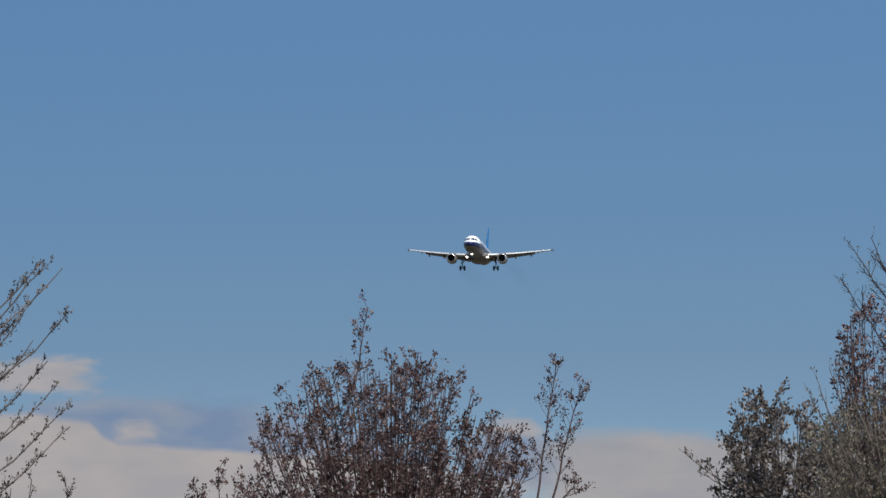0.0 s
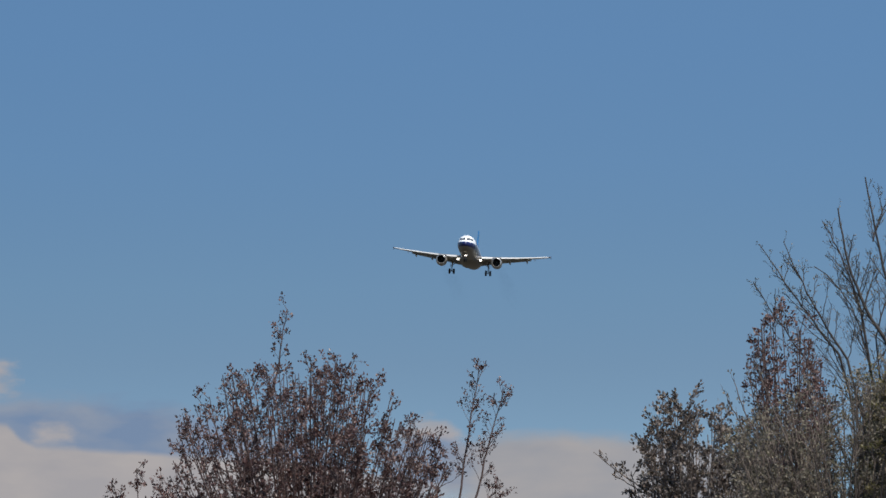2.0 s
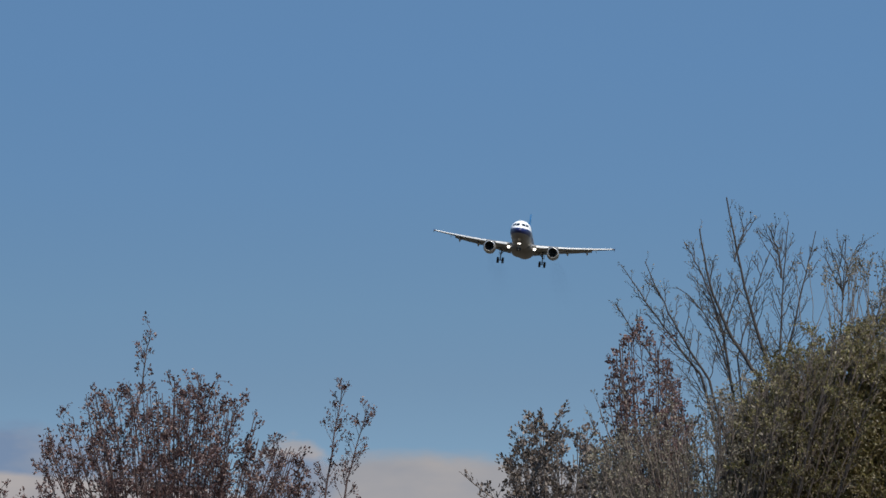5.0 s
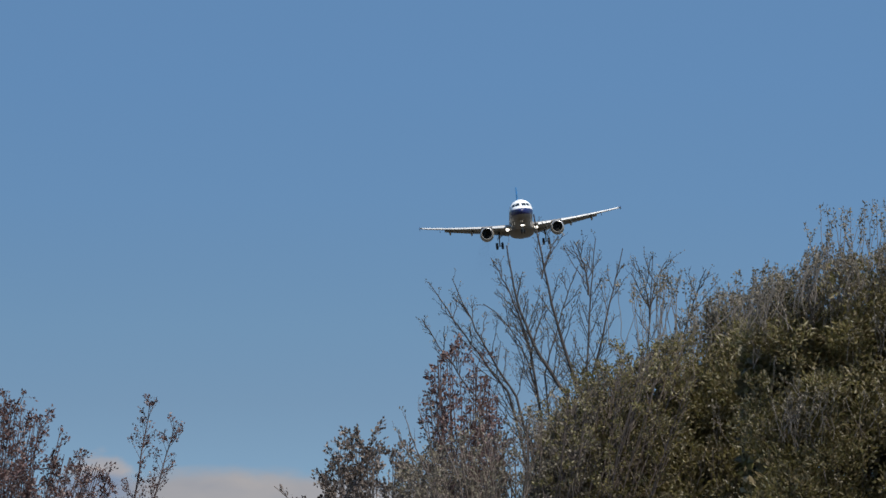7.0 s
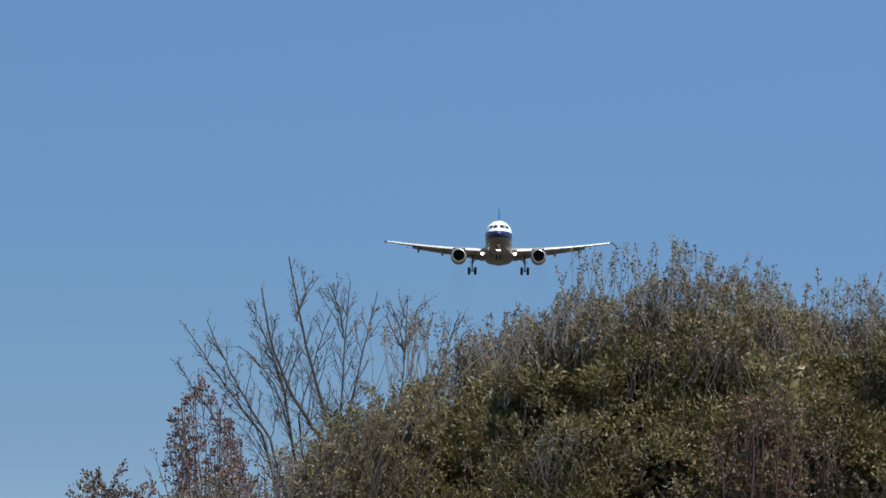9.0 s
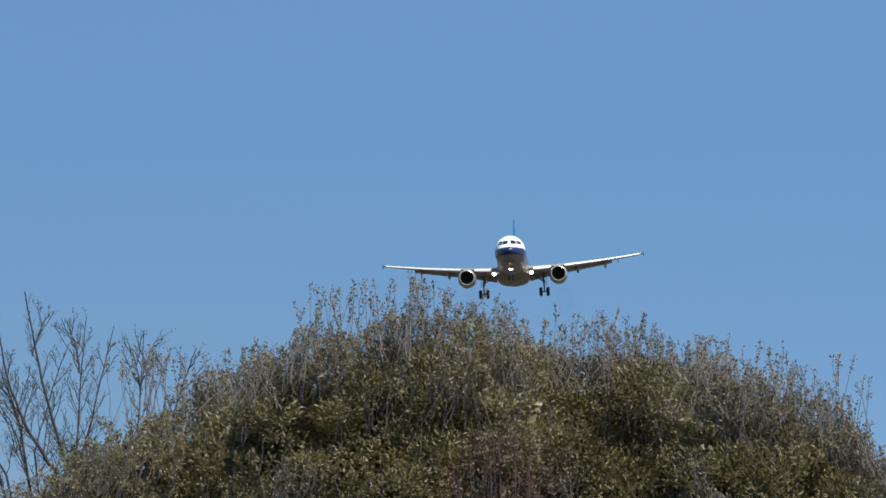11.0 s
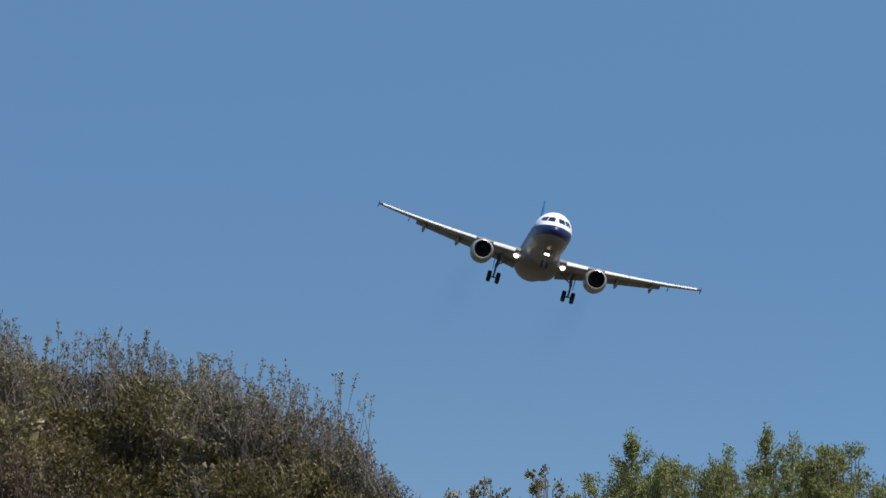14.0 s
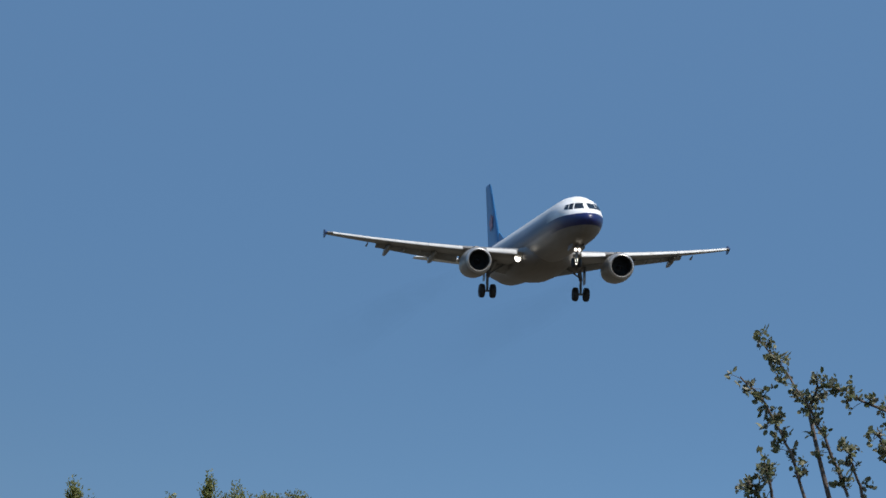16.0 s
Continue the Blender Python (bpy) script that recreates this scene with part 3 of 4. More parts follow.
# ---- trees and shrubs ----
def tube(V, Fs, path, radii, sides=5):
    path = np.asarray(path, float)
    t = np.gradient(path, axis=0)
    t /= np.linalg.norm(t, axis=1, keepdims=True) + 1e-9
    ref = np.array([0.3, 0.9, 0.1]) if abs(t[0] @ np.array([0.3, 0.9, 0.1])) < 0.85 else np.array([0.9, 0.1, 0.3])
    u = np.cross(t, ref)
    u /= np.linalg.norm(u, axis=1, keepdims=True) + 1e-9
    v = np.cross(t, u)
    at = len(V)
    for p, a, b, r in zip(path, u, v, radii):
        for k in range(sides):
            ang = 2 * math.pi * k / sides
            V.append(p + (a * math.cos(ang) + b * math.sin(ang)) * r)
    for i in range(len(path) - 1):
        for k in range(sides):
            m = (k + 1) % sides
            Fs.append((at + i * sides + k, at + i * sides + m, at + (i + 1) * sides + m, at + (i + 1) * sides + k))


def limb_path(rng, a, b, sway, n=8, lean=0.35):
    """A limb that leaves outwards and turns up towards its tip."""
    a, b = np.asarray(a, float), np.asarray(b, float)
    mid = a + (b - a) * 0.5
    mid[:2] = a[:2] + (b[:2] - a[:2]) * (0.5 + lean * 0.5)
    u = np.linspace(0, 1, n)[:, None]
    p = (1 - u) ** 2 * a + 2 * u * (1 - u) * mid + u ** 2 * b
    wob = rng.normal(0, sway, (n, 3))
    wob[0] = wob[-1] = 0
    return p + wob


def leaf_mesh(rng, centres, heads, size, spread=0.35, wide=0.55):
    """Folded pointed leaves, two faces each."""
    n = len(centres)
    d = heads / (np.linalg.norm(heads, axis=1, keepdims=True) + 1e-9)
    d = d + rng.normal(0, spread, (n, 3))
    d /= np.linalg.norm(d, axis=1, keepdims=True)
    r = rng.normal(0, 1, (n, 3))
    s = np.cross(d, r)
    s /= np.linalg.norm(s, axis=1, keepdims=True) + 1e-9
    up = np.cross(s, d)
    L = size * rng.uniform(0.65, 1.3, (n, 1))
    base, tip = centres, centres + d * L
    mid = centres + d * L * 0.45
    left, right = mid + s * L * wide / 2 + up * L * 0.12, mid - s * L * wide / 2 + up * L * 0.12
    V = np.stack([base, left, tip, right], 1).reshape(-1, 3)
    i = np.arange(n)[:, None] * 4
    Fs = np.concatenate([i + np.array([0, 2, 1]), i + np.array([0, 3, 2])], 0)
    return V, Fs


def round_leaves(rng, centres, heads, size, spread=0.35, wide=0.7):
    """Rounded leaves, cupped along the midrib: two four-sided faces each."""
    n = len(centres)
    d = heads / (np.linalg.norm(heads, axis=1, keepdims=True) + 1e-9) + rng.normal(0, spread, (n, 3))
    d /= np.linalg.norm(d, axis=1, keepdims=True)
    s = np.cross(d, rng.normal(0, 1, (n, 3)))
    s /= np.linalg.norm(s, axis=1, keepdims=True) + 1e-9
    up = np.cross(s, d)
    L = size * rng.uniform(0.65, 1.3, (n, 1))
    W = L * wide / 2
    pts = [centres, centres + d * L * 0.28 + s * W * 0.85 + up * L * 0.10, centres + d * L * 0.70 + s * W * 0.80 + up * L * 0.06, centres + d * L - up * L * 0.06,
           centres + d * L * 0.70 - s * W * 0.80 + up * L * 0.06, centres + d * L * 0.28 - s * W * 0.85 + up * L * 0.10]
    i = np.arange(n)[:, None] * 6
    return np.stack(pts, 1).reshape(-1, 3), np.concatenate([i + np.array([0, 3, 2, 1]), i + np.array([0, 5, 4, 3])], 0)


def mesh_part(name, V, Fs, mat, parent, label="", kind="stuff"):
    me = bpy.data.meshes.new(name)
    V, Fs = np.asarray(V, np.float32), np.asarray(Fs, np.int32)
    k = Fs.shape[1]
    me.vertices.add(len(V))
    me.vertices.foreach_set("co", V.ravel())
    me.loops.add(Fs.size)
    me.loops.foreach_set("vertex_index", Fs.ravel())
    me.polygons.add(len(Fs))
    me.polygons.foreach_set("loop_start", np.arange(0, Fs.size, k, dtype=np.int32))
    me.update(calc_edges=True)
    me.validate()
    me.materials.append(mat)
    ob = new(name, me)
    ob.parent = parent
    return tagged(ob, label, kind=kind)


class Grower:
    """Collects wood, twigs and leaf places of one tree, in its own space: x across the view, y away, z up."""

    def __init__(self, seed):
        self.rng = np.random.default_rng(seed)
        self.wood, self.wood_f, self.twig, self.twig_f, self.at, self.head = [], [], [], [], [], []
        self.pale, self.pale_f, self.pale_at, self.pale_head = [], [], [], []

    def limb(self, a, b, r0, r1, sway=0.02, lean=0.35, n=9, sides=6):
        p = limb_path(self.rng, a, b, sway, n, lean)
        tube(self.wood, self.wood_f, p, np.linspace(r0, r1, len(p)), sides)
        return p

    def twigs(self, path, count, length, r, first=0.25, up=0.6, sub=2, leaves=3, flare=0.6, gather=1.0, sides=4):
        """Side shoots along a limb, with leaf places on them."""
        rng = self.rng
        seg = np.linalg.norm(np.diff(path, axis=0), axis=1).cumsum()
        seg = np.concatenate([[0], seg]) / seg[-1]
        for u in np.sort(rng.uniform(first, 1.0, count)):
            p = np.array([np.interp(u, seg, path[:, k]) for k in range(3)])
            j = min(len(path) - 2, int(np.searchsorted(seg, u)))
            t = path[j + 1] - path[max(0, j - 1)]
            t /= np.linalg.norm(t) + 1e-9
            side = rng.normal(0, 1, 3)
            side -= t * (side @ t)
            side /= np.linalg.norm(side) + 1e-9
            d = t * (1 - flare) + side * flare + np.array([0, 0, up * 0.5])
            d /= np.linalg.norm(d)
            ln = length * rng.uniform(0.5, 1.25) * (1.15 - 0.5 * u)
            q = limb_path(rng, p, p + d * ln + np.array([0, 0, up * ln * 0.25]), ln * 0.018, 5, 0.2)
            tube(self.twig, self.twig_f, q, np.linspace(r, r * 0.45, 5), sides)
            self._leaf_row(q, leaves, gather)
            for _ in range(sub):
                v = rng.uniform(0.25, 0.9)
                p2 = np.array([np.interp(v, np.linspace(0, 1, 5), q[:, k]) for k in range(3)])
                s2 = rng.normal(0, 1, 3)
                d2 = d + s2 * 0.55 + np.array([0, 0, up * 0.4])
                d2 /= np.linalg.norm(d2)
                l2 = ln * rng.uniform(0.3, 0.6)
                q2 = np.stack([p2, p2 + d2 * l2 * 0.5 + rng.normal(0, l2 * 0.04, 3), p2 + d2 * l2])
                tube(self.twig, self.twig_f, q2, [r * 0.6, r * 0.5, r * 0.35], 3)
                self._leaf_row(q2, max(1, leaves - 1), gather)

    def _leaf_row(self, q, leaves, gather):
        rng = self.rng
        if leaves <= 0:
            return
        d = q[-1] - q[0]
        for _ in range(int(leaves * 2)):
            u = rng.uniform(0.2, 1.0) ** (1 / gather)
            p = np.array([np.interp(u, np.linspace(0, 1, len(q)), q[:, k]) for k in range(3)])
            self.at.append(p)
            self.head.append(d / (np.linalg.norm(d) + 1e-9))

    def pale_shoot(self, p, tufts):
        tube(self.pale, self.pale_f, p, np.linspace(0.0042, 0.0024, len(p)), 3)
        for k in range(tufts * 4):
            u = self.rng.uniform(0.3, 1) ** 0.3
            self.pale_at.append(np.array([np.interp(u, np.linspace(0, 1, len(p)), p[:, i]) for i in range(3)]) + self.rng.normal(0, 0.012, 3))
            self.pale_head.append(np.array([0, 0, 0.6]) + self.rng.normal(0, 0.5, 3))

    def finish(self, name, label, category, at, turn, bark, leaf, size, per=3, scatter=0.02, wide=0.55, group="", spread=0.6, wood_name="trunk", rounded=False):
        top = new(name)
        tagged(top, label, category, group)
        top.matrix_basis = pose(at[0], at[1], 0, 0, 0, turn)
        if self.wood:
            raw_part(wood_name, self.wood, self.wood_f, bark, top, smooth=True)
        if self.twig:
            raw_part("branchwork", self.twig, self.twig_f, bark, top, kind="stuff", smooth=True)
        if self.at:
            c, h = np.repeat(np.array(self.at), per, 0), np.repeat(np.array(self.head), per, 0)
            c = c + self.rng.normal(0, scatter, c.shape)
            V, Fs = (round_leaves if rounded else leaf_mesh)(self.rng, c, h, size, spread, wide)
            mesh_part("crown", V, Fs, leaf, top)
        return top


def under(outline, rng, low, power=0.5):
    """A random place below an outline of (x, z)."""
    xs, zs = [p[0] for p in outline], [p[1] for p in outline]
    x = rng.uniform(xs[0], xs[-1])
    z = float(np.interp(x, xs, zs))
    return x, low + (z - low) * rng.uniform(0, 1) ** power, z


BARK = surface("bark_brown", (0.06, 0.045, 0.04), (0.15, 0.12, 0.10), 9.0, 0.85, bump=0.3)
BARK_DARK = surface("bark_dark", (0.022, 0.018, 0.017), (0.055, 0.046, 0.042), 9.0, 0.85, bump=0.3)
BARK_RED = surface("bark_reddish", (0.042, 0.024, 0.022), (0.10, 0.062, 0.055), 9.0, 0.8, bump=0.3)
BARK_PALE = surface("bark_pale", (0.13, 0.110, 0.092), (0.245, 0.208, 0.178), 9.0, 0.85, bump=0.3)
RUST_LEAF = foliage("rusty_leaves", [(0.075, 0.042, 0.026), (0.11, 0.066, 0.038), (0.13, 0.098, 0.052), (0.095, 0.078, 0.036)], 0.4, 0.6)
RED_LEAF = foliage("bronze_leaves", [(0.072, 0.034, 0.030), (0.105, 0.054, 0.048), (0.14, 0.082, 0.074), (0.080, 0.046, 0.036), (0.24, 0.17, 0.15)], 0.3, 0.4)
OLIVE_LEAF = foliage("olive_leaves", [(0.082, 0.074, 0.026), (0.124, 0.110, 0.039), (0.178, 0.154, 0.058), (0.115, 0.090, 0.044), (0.195, 0.155, 0.088), (0.31, 0.272, 0.155)], 0.5, 0.42, 0.55)
TAN_LEAF = foliage("tan_leaves", [(0.085, 0.074, 0.048), (0.14, 0.12, 0.084), (0.22, 0.188, 0.145), (0.11, 0.10, 0.056)], 0.3, 0.6)
DUN_LEAF = foliage("dun_leaves", [(0.080, 0.057, 0.047), (0.115, 0.087, 0.074), (0.16, 0.128, 0.112), (0.092, 0.074, 0.05), (0.25, 0.205, 0.18)], 0.3, 0.5)
GREEN_LEAF = foliage("young_green_leaves", [(0.11, 0.125, 0.032), (0.17, 0.19, 0.046), (0.25, 0.25, 0.085), (0.15, 0.14, 0.05)], 0.5, 0.5)
NEAR_LEAF = foliage("near_green_leaves", [(0.075, 0.09, 0.036), (0.14, 0.15, 0.072), (0.23, 0.23, 0.145), (0.12, 0.105, 0.066)], 0.4)

# ---- the trees, each from its outline (across, height) as it stands before the camera ----
def fill_limbs(g, outline, stems, low, depth, r0, fork, twig_n, twig_len, twig_r, leaves, gather=1.3, up=0.6, sub=2, power=0.45, lean=0.35, flare=0.55, gap=0.04, first=0.4):
    for _ in range(stems):
        x, z, zt = under(outline, g.rng, low, power)
        y = g.rng.normal(0, depth)
        z = zt - gap if g.rng.uniform() < 0.4 else min(z, zt - 0.10)
        a = (x * 0.12, y * 0.15, fork * g.rng.uniform(0.5, 1.1))
        p = g.limb(a, (x, y, z), r0 * g.rng.uniform(0.5, 1.0), 0.004, 0.015, lean)
        g.twigs(p, twig_n, twig_len, twig_r, first, up, sub, leaves, flare, gather)


def bronze_tree(name, label, bearing, dist, outline, seed, stems, size=0.032, extra=(), depth=0.7, low=2.2, leaf=None, per=3, bare=(), twig=0.27):
    g = Grower(seed)
    g.limb((0, 0, -0.1), (0.05, 0, 1.3), 0.10, 0.07, 0.01)
    fill_limbs(g, outline, stems, low, depth, 0.017, 1.3, 15, twig, 0.0036, 1.5, 4.0, 0.5, 2, 0.45, -0.05, 0.58, first=0.35)
    for a, b, n in extra:
        p = g.limb((a[0], 0.05, a[1]), (b[0], 0.0, b[1] - 0.12), 0.010, 0.004, 0.008, 0.0)
        g.twigs(p, n, 0.17, 0.003, 0.25, 0.5, 1, 1.5, 0.6, 4.0)
    for a, b in bare:
        p = g.limb((a[0], -0.3, a[1]), (b[0], -0.3, b[1]), 0.008, 0.003, 0.005, 0.1)
        g.twigs(p, 6, 0.14, 0.0026, 0.3, 0.7, 0, 0.5, 0.3)
    return g.finish(name, label, "tree", spot(bearing, dist), -bearing, BARK_RED if leaf in (None, RUST_LEAF) else BARK, leaf or RED_LEAF, size, per, 0.018, 0.62, rounded=True)


def bare_tree():
    """Dark limbs that rise in long easy curves from low forks, with fine forward twigs in bud."""
    g = Grower(41)
    rng = g.rng
    # fork, bend and tip of each limb (across, height)
    main = [(0.14, 4.93), (-0.14, 5.75), (-0.39, 6.94), (-0.04, 5.02), (-0.46, 5.72), (-0.68, 6.61), (-0.67, 5.05), (-1.09, 5.6), (-1.52, 6.23), (-0.58, 4.99), (-0.98, 5.66), (-1.26, 6.25),
            (-0.43, 5.48), (-0.61, 6.02), (-0.85, 6.5), (0.17, 4.87), (0.2, 5.84), (0.27, 6.7), (0.19, 6.08), (0.15, 6.38), (0.04, 6.65), (0.17, 4.93), (0.38, 5.84), (0.56, 6.59)]
    side = [(0.79, 5.24), (0.85, 5.9), (0.88, 6.52), (0.84, 5.84), (0.91, 6.21), (1.03, 6.46), (0.85, 5.84), (0.79, 6.17), (0.7, 6.4), (1.17, 5.54), (1.32, 6.02), (1.44, 6.33),
            (-0.28, 5.24), (-0.1, 5.9), (0.08, 6.41), (-0.34, 4.93), (-0.58, 5.63), (-0.94, 6.01), (-0.97, 4.93), (-1.33, 5.42), (-1.58, 5.81), (-0.31, 6.26), (-0.23, 6.53), (-0.13, 6.72)]
    g.limb((0, 0, -0.1), (0.1, 0, 2.2), 0.13, 0.10, 0.01)
    every = [main[i:i + 3] for i in range(0, 24, 3)] + [side[i:i + 3] for i in range(0, 24, 3)]
    for i, (a, b, c) in enumerate(every):
        y = rng.normal(0, 0.25)
        r = 0.024 if i < 2 else 0.014 if i < 8 else 0.009
        if a[1] < 5.5:
            low = g.limb((0.1 + a[0] * 0.2, y * 0.3, 2.4), (a[0], y * 0.5, a[1]), r * 1.7, r, 0.010, -0.1)
            for _ in range(5):
                k = int(rng.integers(4, 9))
                d = np.array([rng.choice((-1, 1)) * rng.uniform(0.12, 0.45), rng.normal(0, 0.3), rng.uniform(0.4, 0.8)])
                q = g.limb(low[k], low[k] + d, 0.006, 0.003, 0.008, 0.15, 7, 5)
                g.twigs(q, 11, 0.22, 0.0028, 0.1, 0.3, 2, 0.8, 0.5, 1.2)
        u = np.linspace(0, 1, 14)[:, None]
        A, B, C = np.array((a[0], y * 0.5, a[1])), np.array((b[0], y * 0.8, b[1])), np.array((c[0], y, c[1]))
        ctrl = 2 * B - (A + C) / 2
        p = (1 - u) ** 2 * A + 2 * u * (1 - u) * ctrl + u ** 2 * C
        p[1:-1] += rng.normal(0, 0.005, (12, 3))
        tube(g.wood, g.wood_f, p, np.linspace(r, 0.0075 if i < 2 else 0.0044, 14), 6)
        ln = float(np.linalg.norm(C - A))
        # second-order shoots leave to either side in turn, each with a few short spurs
        count = int(4 + 4 * ln) if i < 8 else int(2 + 3 * ln)
        for h in range(count):
            k = 1 + int(9.5 * (h + rng.uniform(0, 0.8)) / count)
            t = p[k + 2] - p[k]
            t /= np.linalg.norm(t)
            d = t + np.array([(1 if h % 2 else -1) * rng.uniform(0.4, 0.75), rng.normal(0, 0.35), 0.05])
            d /= np.linalg.norm(d)
            l2 = rng.uniform(0.25, 0.5) * (1.15 - 0.075 * k)
            q = g.limb(p[k], p[k] + d * l2 + np.array([0, 0, 0.05]), 0.0056, 0.0028, 0.005, 0.2, 7, 5)
            g.twigs(q, 6, 0.13, 0.0026, 0.2, 0.3, 1, 0.8, 0.45, 1.2)
        g.twigs(p, int(5 + 5 * ln), 0.15, 0.0027, 0.1, 0.3, 1, 0.8, 0.5, 1.2)
    return g.finish("bare_tree", "leafless tree with dark fanning limbs and fine twigs in bud", "tree", spot(0.075, 75), -0.075, BARK_DARK, TAN_LEAF, 0.022, 1, 0.008)


def evergreen(bearing, dist, outline, seed, shoots=(), dry=1.0, fringe=0.46, label="dense olive evergreen tree with pale dry shoots on top"):
    """A broad crown of many small leafy sprays with dark hollows, pale upright shoots standing in and above it."""
    g = Grower(seed)
    rng = g.rng
    g.limb((0, 0, -0.1), (0.0, 0, 2.0), 0.20, 0.15, 0.02)
    xs, zs = [p[0] for p in outline], [p[1] for p in outline]
    wide = xs[-1] - xs[0]
    clumps = []
    for i in range(int(135 * wide)):
        x = rng.uniform(xs[0], xs[-1])
        zt = float(np.interp(x, xs, zs)) + 0.10 * noise.noise((x * 3.1, seed, 0.7))
        v = rng.uniform(0, 1) ** 1.2
        r = rng.uniform(0.09, 0.27)
        z = zt - 0.85 * r - v * (zt - 2.7)
        y = -(0.25 + 1.5 * v ** 0.6) * rng.uniform(0.55, 1.0) if rng.uniform() < 0.8 else rng.normal(0, 0.6)
        lobe = noise.noise((x * 1.5, z * 1.8, seed + 5.0))
        if lobe < -0.2 and rng.uniform() < 0.4:
            continue                      # a hollow between the boughs
        clumps.append((x, y - 0.5 * lobe, z, r))
    leaf_n = int(26000 * wide)
    c = np.array(clumps)
    c = c[rng.choice(len(c), leaf_n, p=c[:, 3] ** 2 / (c[:, 3] ** 2).sum())]
    d = rng.normal(0, 1, (leaf_n, 3))
    d /= np.linalg.norm(d, axis=1, keepdims=True)
    d[:, 2] = d[:, 2] * 0.75 + 0.3
    pts = c[:, :3] + d * (c[:, 3:4] * rng.uniform(0.25, 1.08, (leaf_n, 1)) ** 0.6)
    g.at, g.head = list(pts), list(d + np.array([0, -0.25, 0.7]))
    inner = int(11000 * wide)
    deep = np.stack([rng.uniform(xs[0] - 0.1, xs[-1] + 0.1, inner), rng.uniform(0.0, 1.1, inner), np.zeros(inner)], 1)
    deep[:, 2] = 2.4 + (np.interp(deep[:, 0], xs, zs) - 2.75) * rng.uniform(0, 1, inner) ** 0.8
    for x, y, z, r in clumps[:: 9]:
        g.limb((x * 0.3, y * 0.3, max(1.6, z * 0.45)), (x, y, z), 0.014, 0.004, 0.03, 0.4, 6, 4)
    # tall shoots that stand free against the sky, in loose bunches
    for x, z in shoots:
        for _ in range(7):
            q, y = x + rng.normal(0, 0.13), rng.normal(-0.3, 0.3)
            p = limb_path(rng, (q + rng.normal(0, 0.06), y, z - 0.6), (q + rng.normal(0, 0.07), y, z + 0.05 - 0.3 * rng.uniform(0, 1) ** 1.5), 0.007, 7, 0.1)
            g.pale_shoot(p, 5)
    for _ in range(int(125 * wide)):
        x = rng.uniform(xs[0], xs[-1])
        zt = float(np.interp(x, xs, zs))
        y, z = rng.normal(-0.3, 0.3), zt + fringe * rng.uniform(0, 1) ** 1.2 * (0.65 + noise.noise((x * 2.2, seed, 0.3)))
        p = limb_path(rng, (x + rng.normal(0, 0.14), y, zt - 0.35), (x, y, z), 0.012, 6, 0.1)
        g.pale_shoot(p, 4)
    # dry strands over the face of the crown, thick in some patches
    for _ in range(int(1000 * dry * wide)):
        x = rng.uniform(xs[0], xs[-1])
        zt = float(np.interp(x, xs, zs))
        v = rng.uniform(0, 1) ** 1.5
        if v > 0.1 and noise.noise((x * 1.6 + seed, v * 4.5, seed)) < 0.2 - 0.14 * dry:
            continue
        z = zt + 0.02 - v * (zt - 2.3)
        lobe = noise.noise((x * 1.5, z * 1.8, seed + 5.0))
        if lobe < -0.12 and v > 0.1:
            continue
        y = -(0.3 + 1.5 * v ** 0.6) * rng.uniform(0.8, 1.1) - 0.5 * lobe
        ln = rng.uniform(0.14, 0.42)
        p = limb_path(rng, (x, y + 0.08, z - ln), (x + rng.normal(0, 0.10), y - 0.04, z), 0.012, 5, 0.1)
        g.pale_shoot(p, 2)
    top = g.finish("evergreen_tree", label, "tree", spot(bearing, dist), -bearing, BARK, OLIVE_LEAF, 0.052, 1, 0.006, 0.34, "evergreens in a row")
    V, Fs = leaf_mesh(rng, deep, rng.normal(0, 1, (inner, 3)), 0.10, 0.5, 0.6)
    mesh_part("inner_crown", V, Fs, OLIVE_LEAF, top)
    raw_part("dry_growth", g.pale, g.pale_f, BARK_PALE, top, "pale dry upright shoots", "stuff", True)
    V, Fs = leaf_mesh(rng, np.array(g.pale_at), np.array(g.pale_head), 0.029, 0.5, 0.5)
    mesh_part("dry_leaves", V, Fs, TAN_LEAF, top, "pale tan leaf tufts")
    return top


def green_tree(bearing, dist, outline, seed, extra=(), label="young broadleaf tree in fresh spring green"):
    g = Grower(seed)
    g.limb((0, 0, -0.1), (0, 0, 1.5), 0.10, 0.07, 0.01)
    wide = outline[-1][0] - outline[0][0]
    fill_limbs(g, outline, int(80 * wide), 2.8, 0.45, 0.016, 1.5, 11, 0.22, 0.0035, 4, 1.3, 0.8, gap=0.14)
    for a, b in extra:
        p = g.limb((a[0], -0.3, a[1]), (b[0], -0.3, b[1] - 0.08), 0.012, 0.004, 0.006, 0.0)
        g.twigs(p, 12, 0.10, 0.004, 0.1, 0.9, 0, 5, 0.4)
    return g.finish("green_tree", label, "tree", spot(bearing, dist), -bearing, BARK, GREEN_LEAF, 0.024, 6, 0.026, 0.5, "spring-green trees", rounded=True)


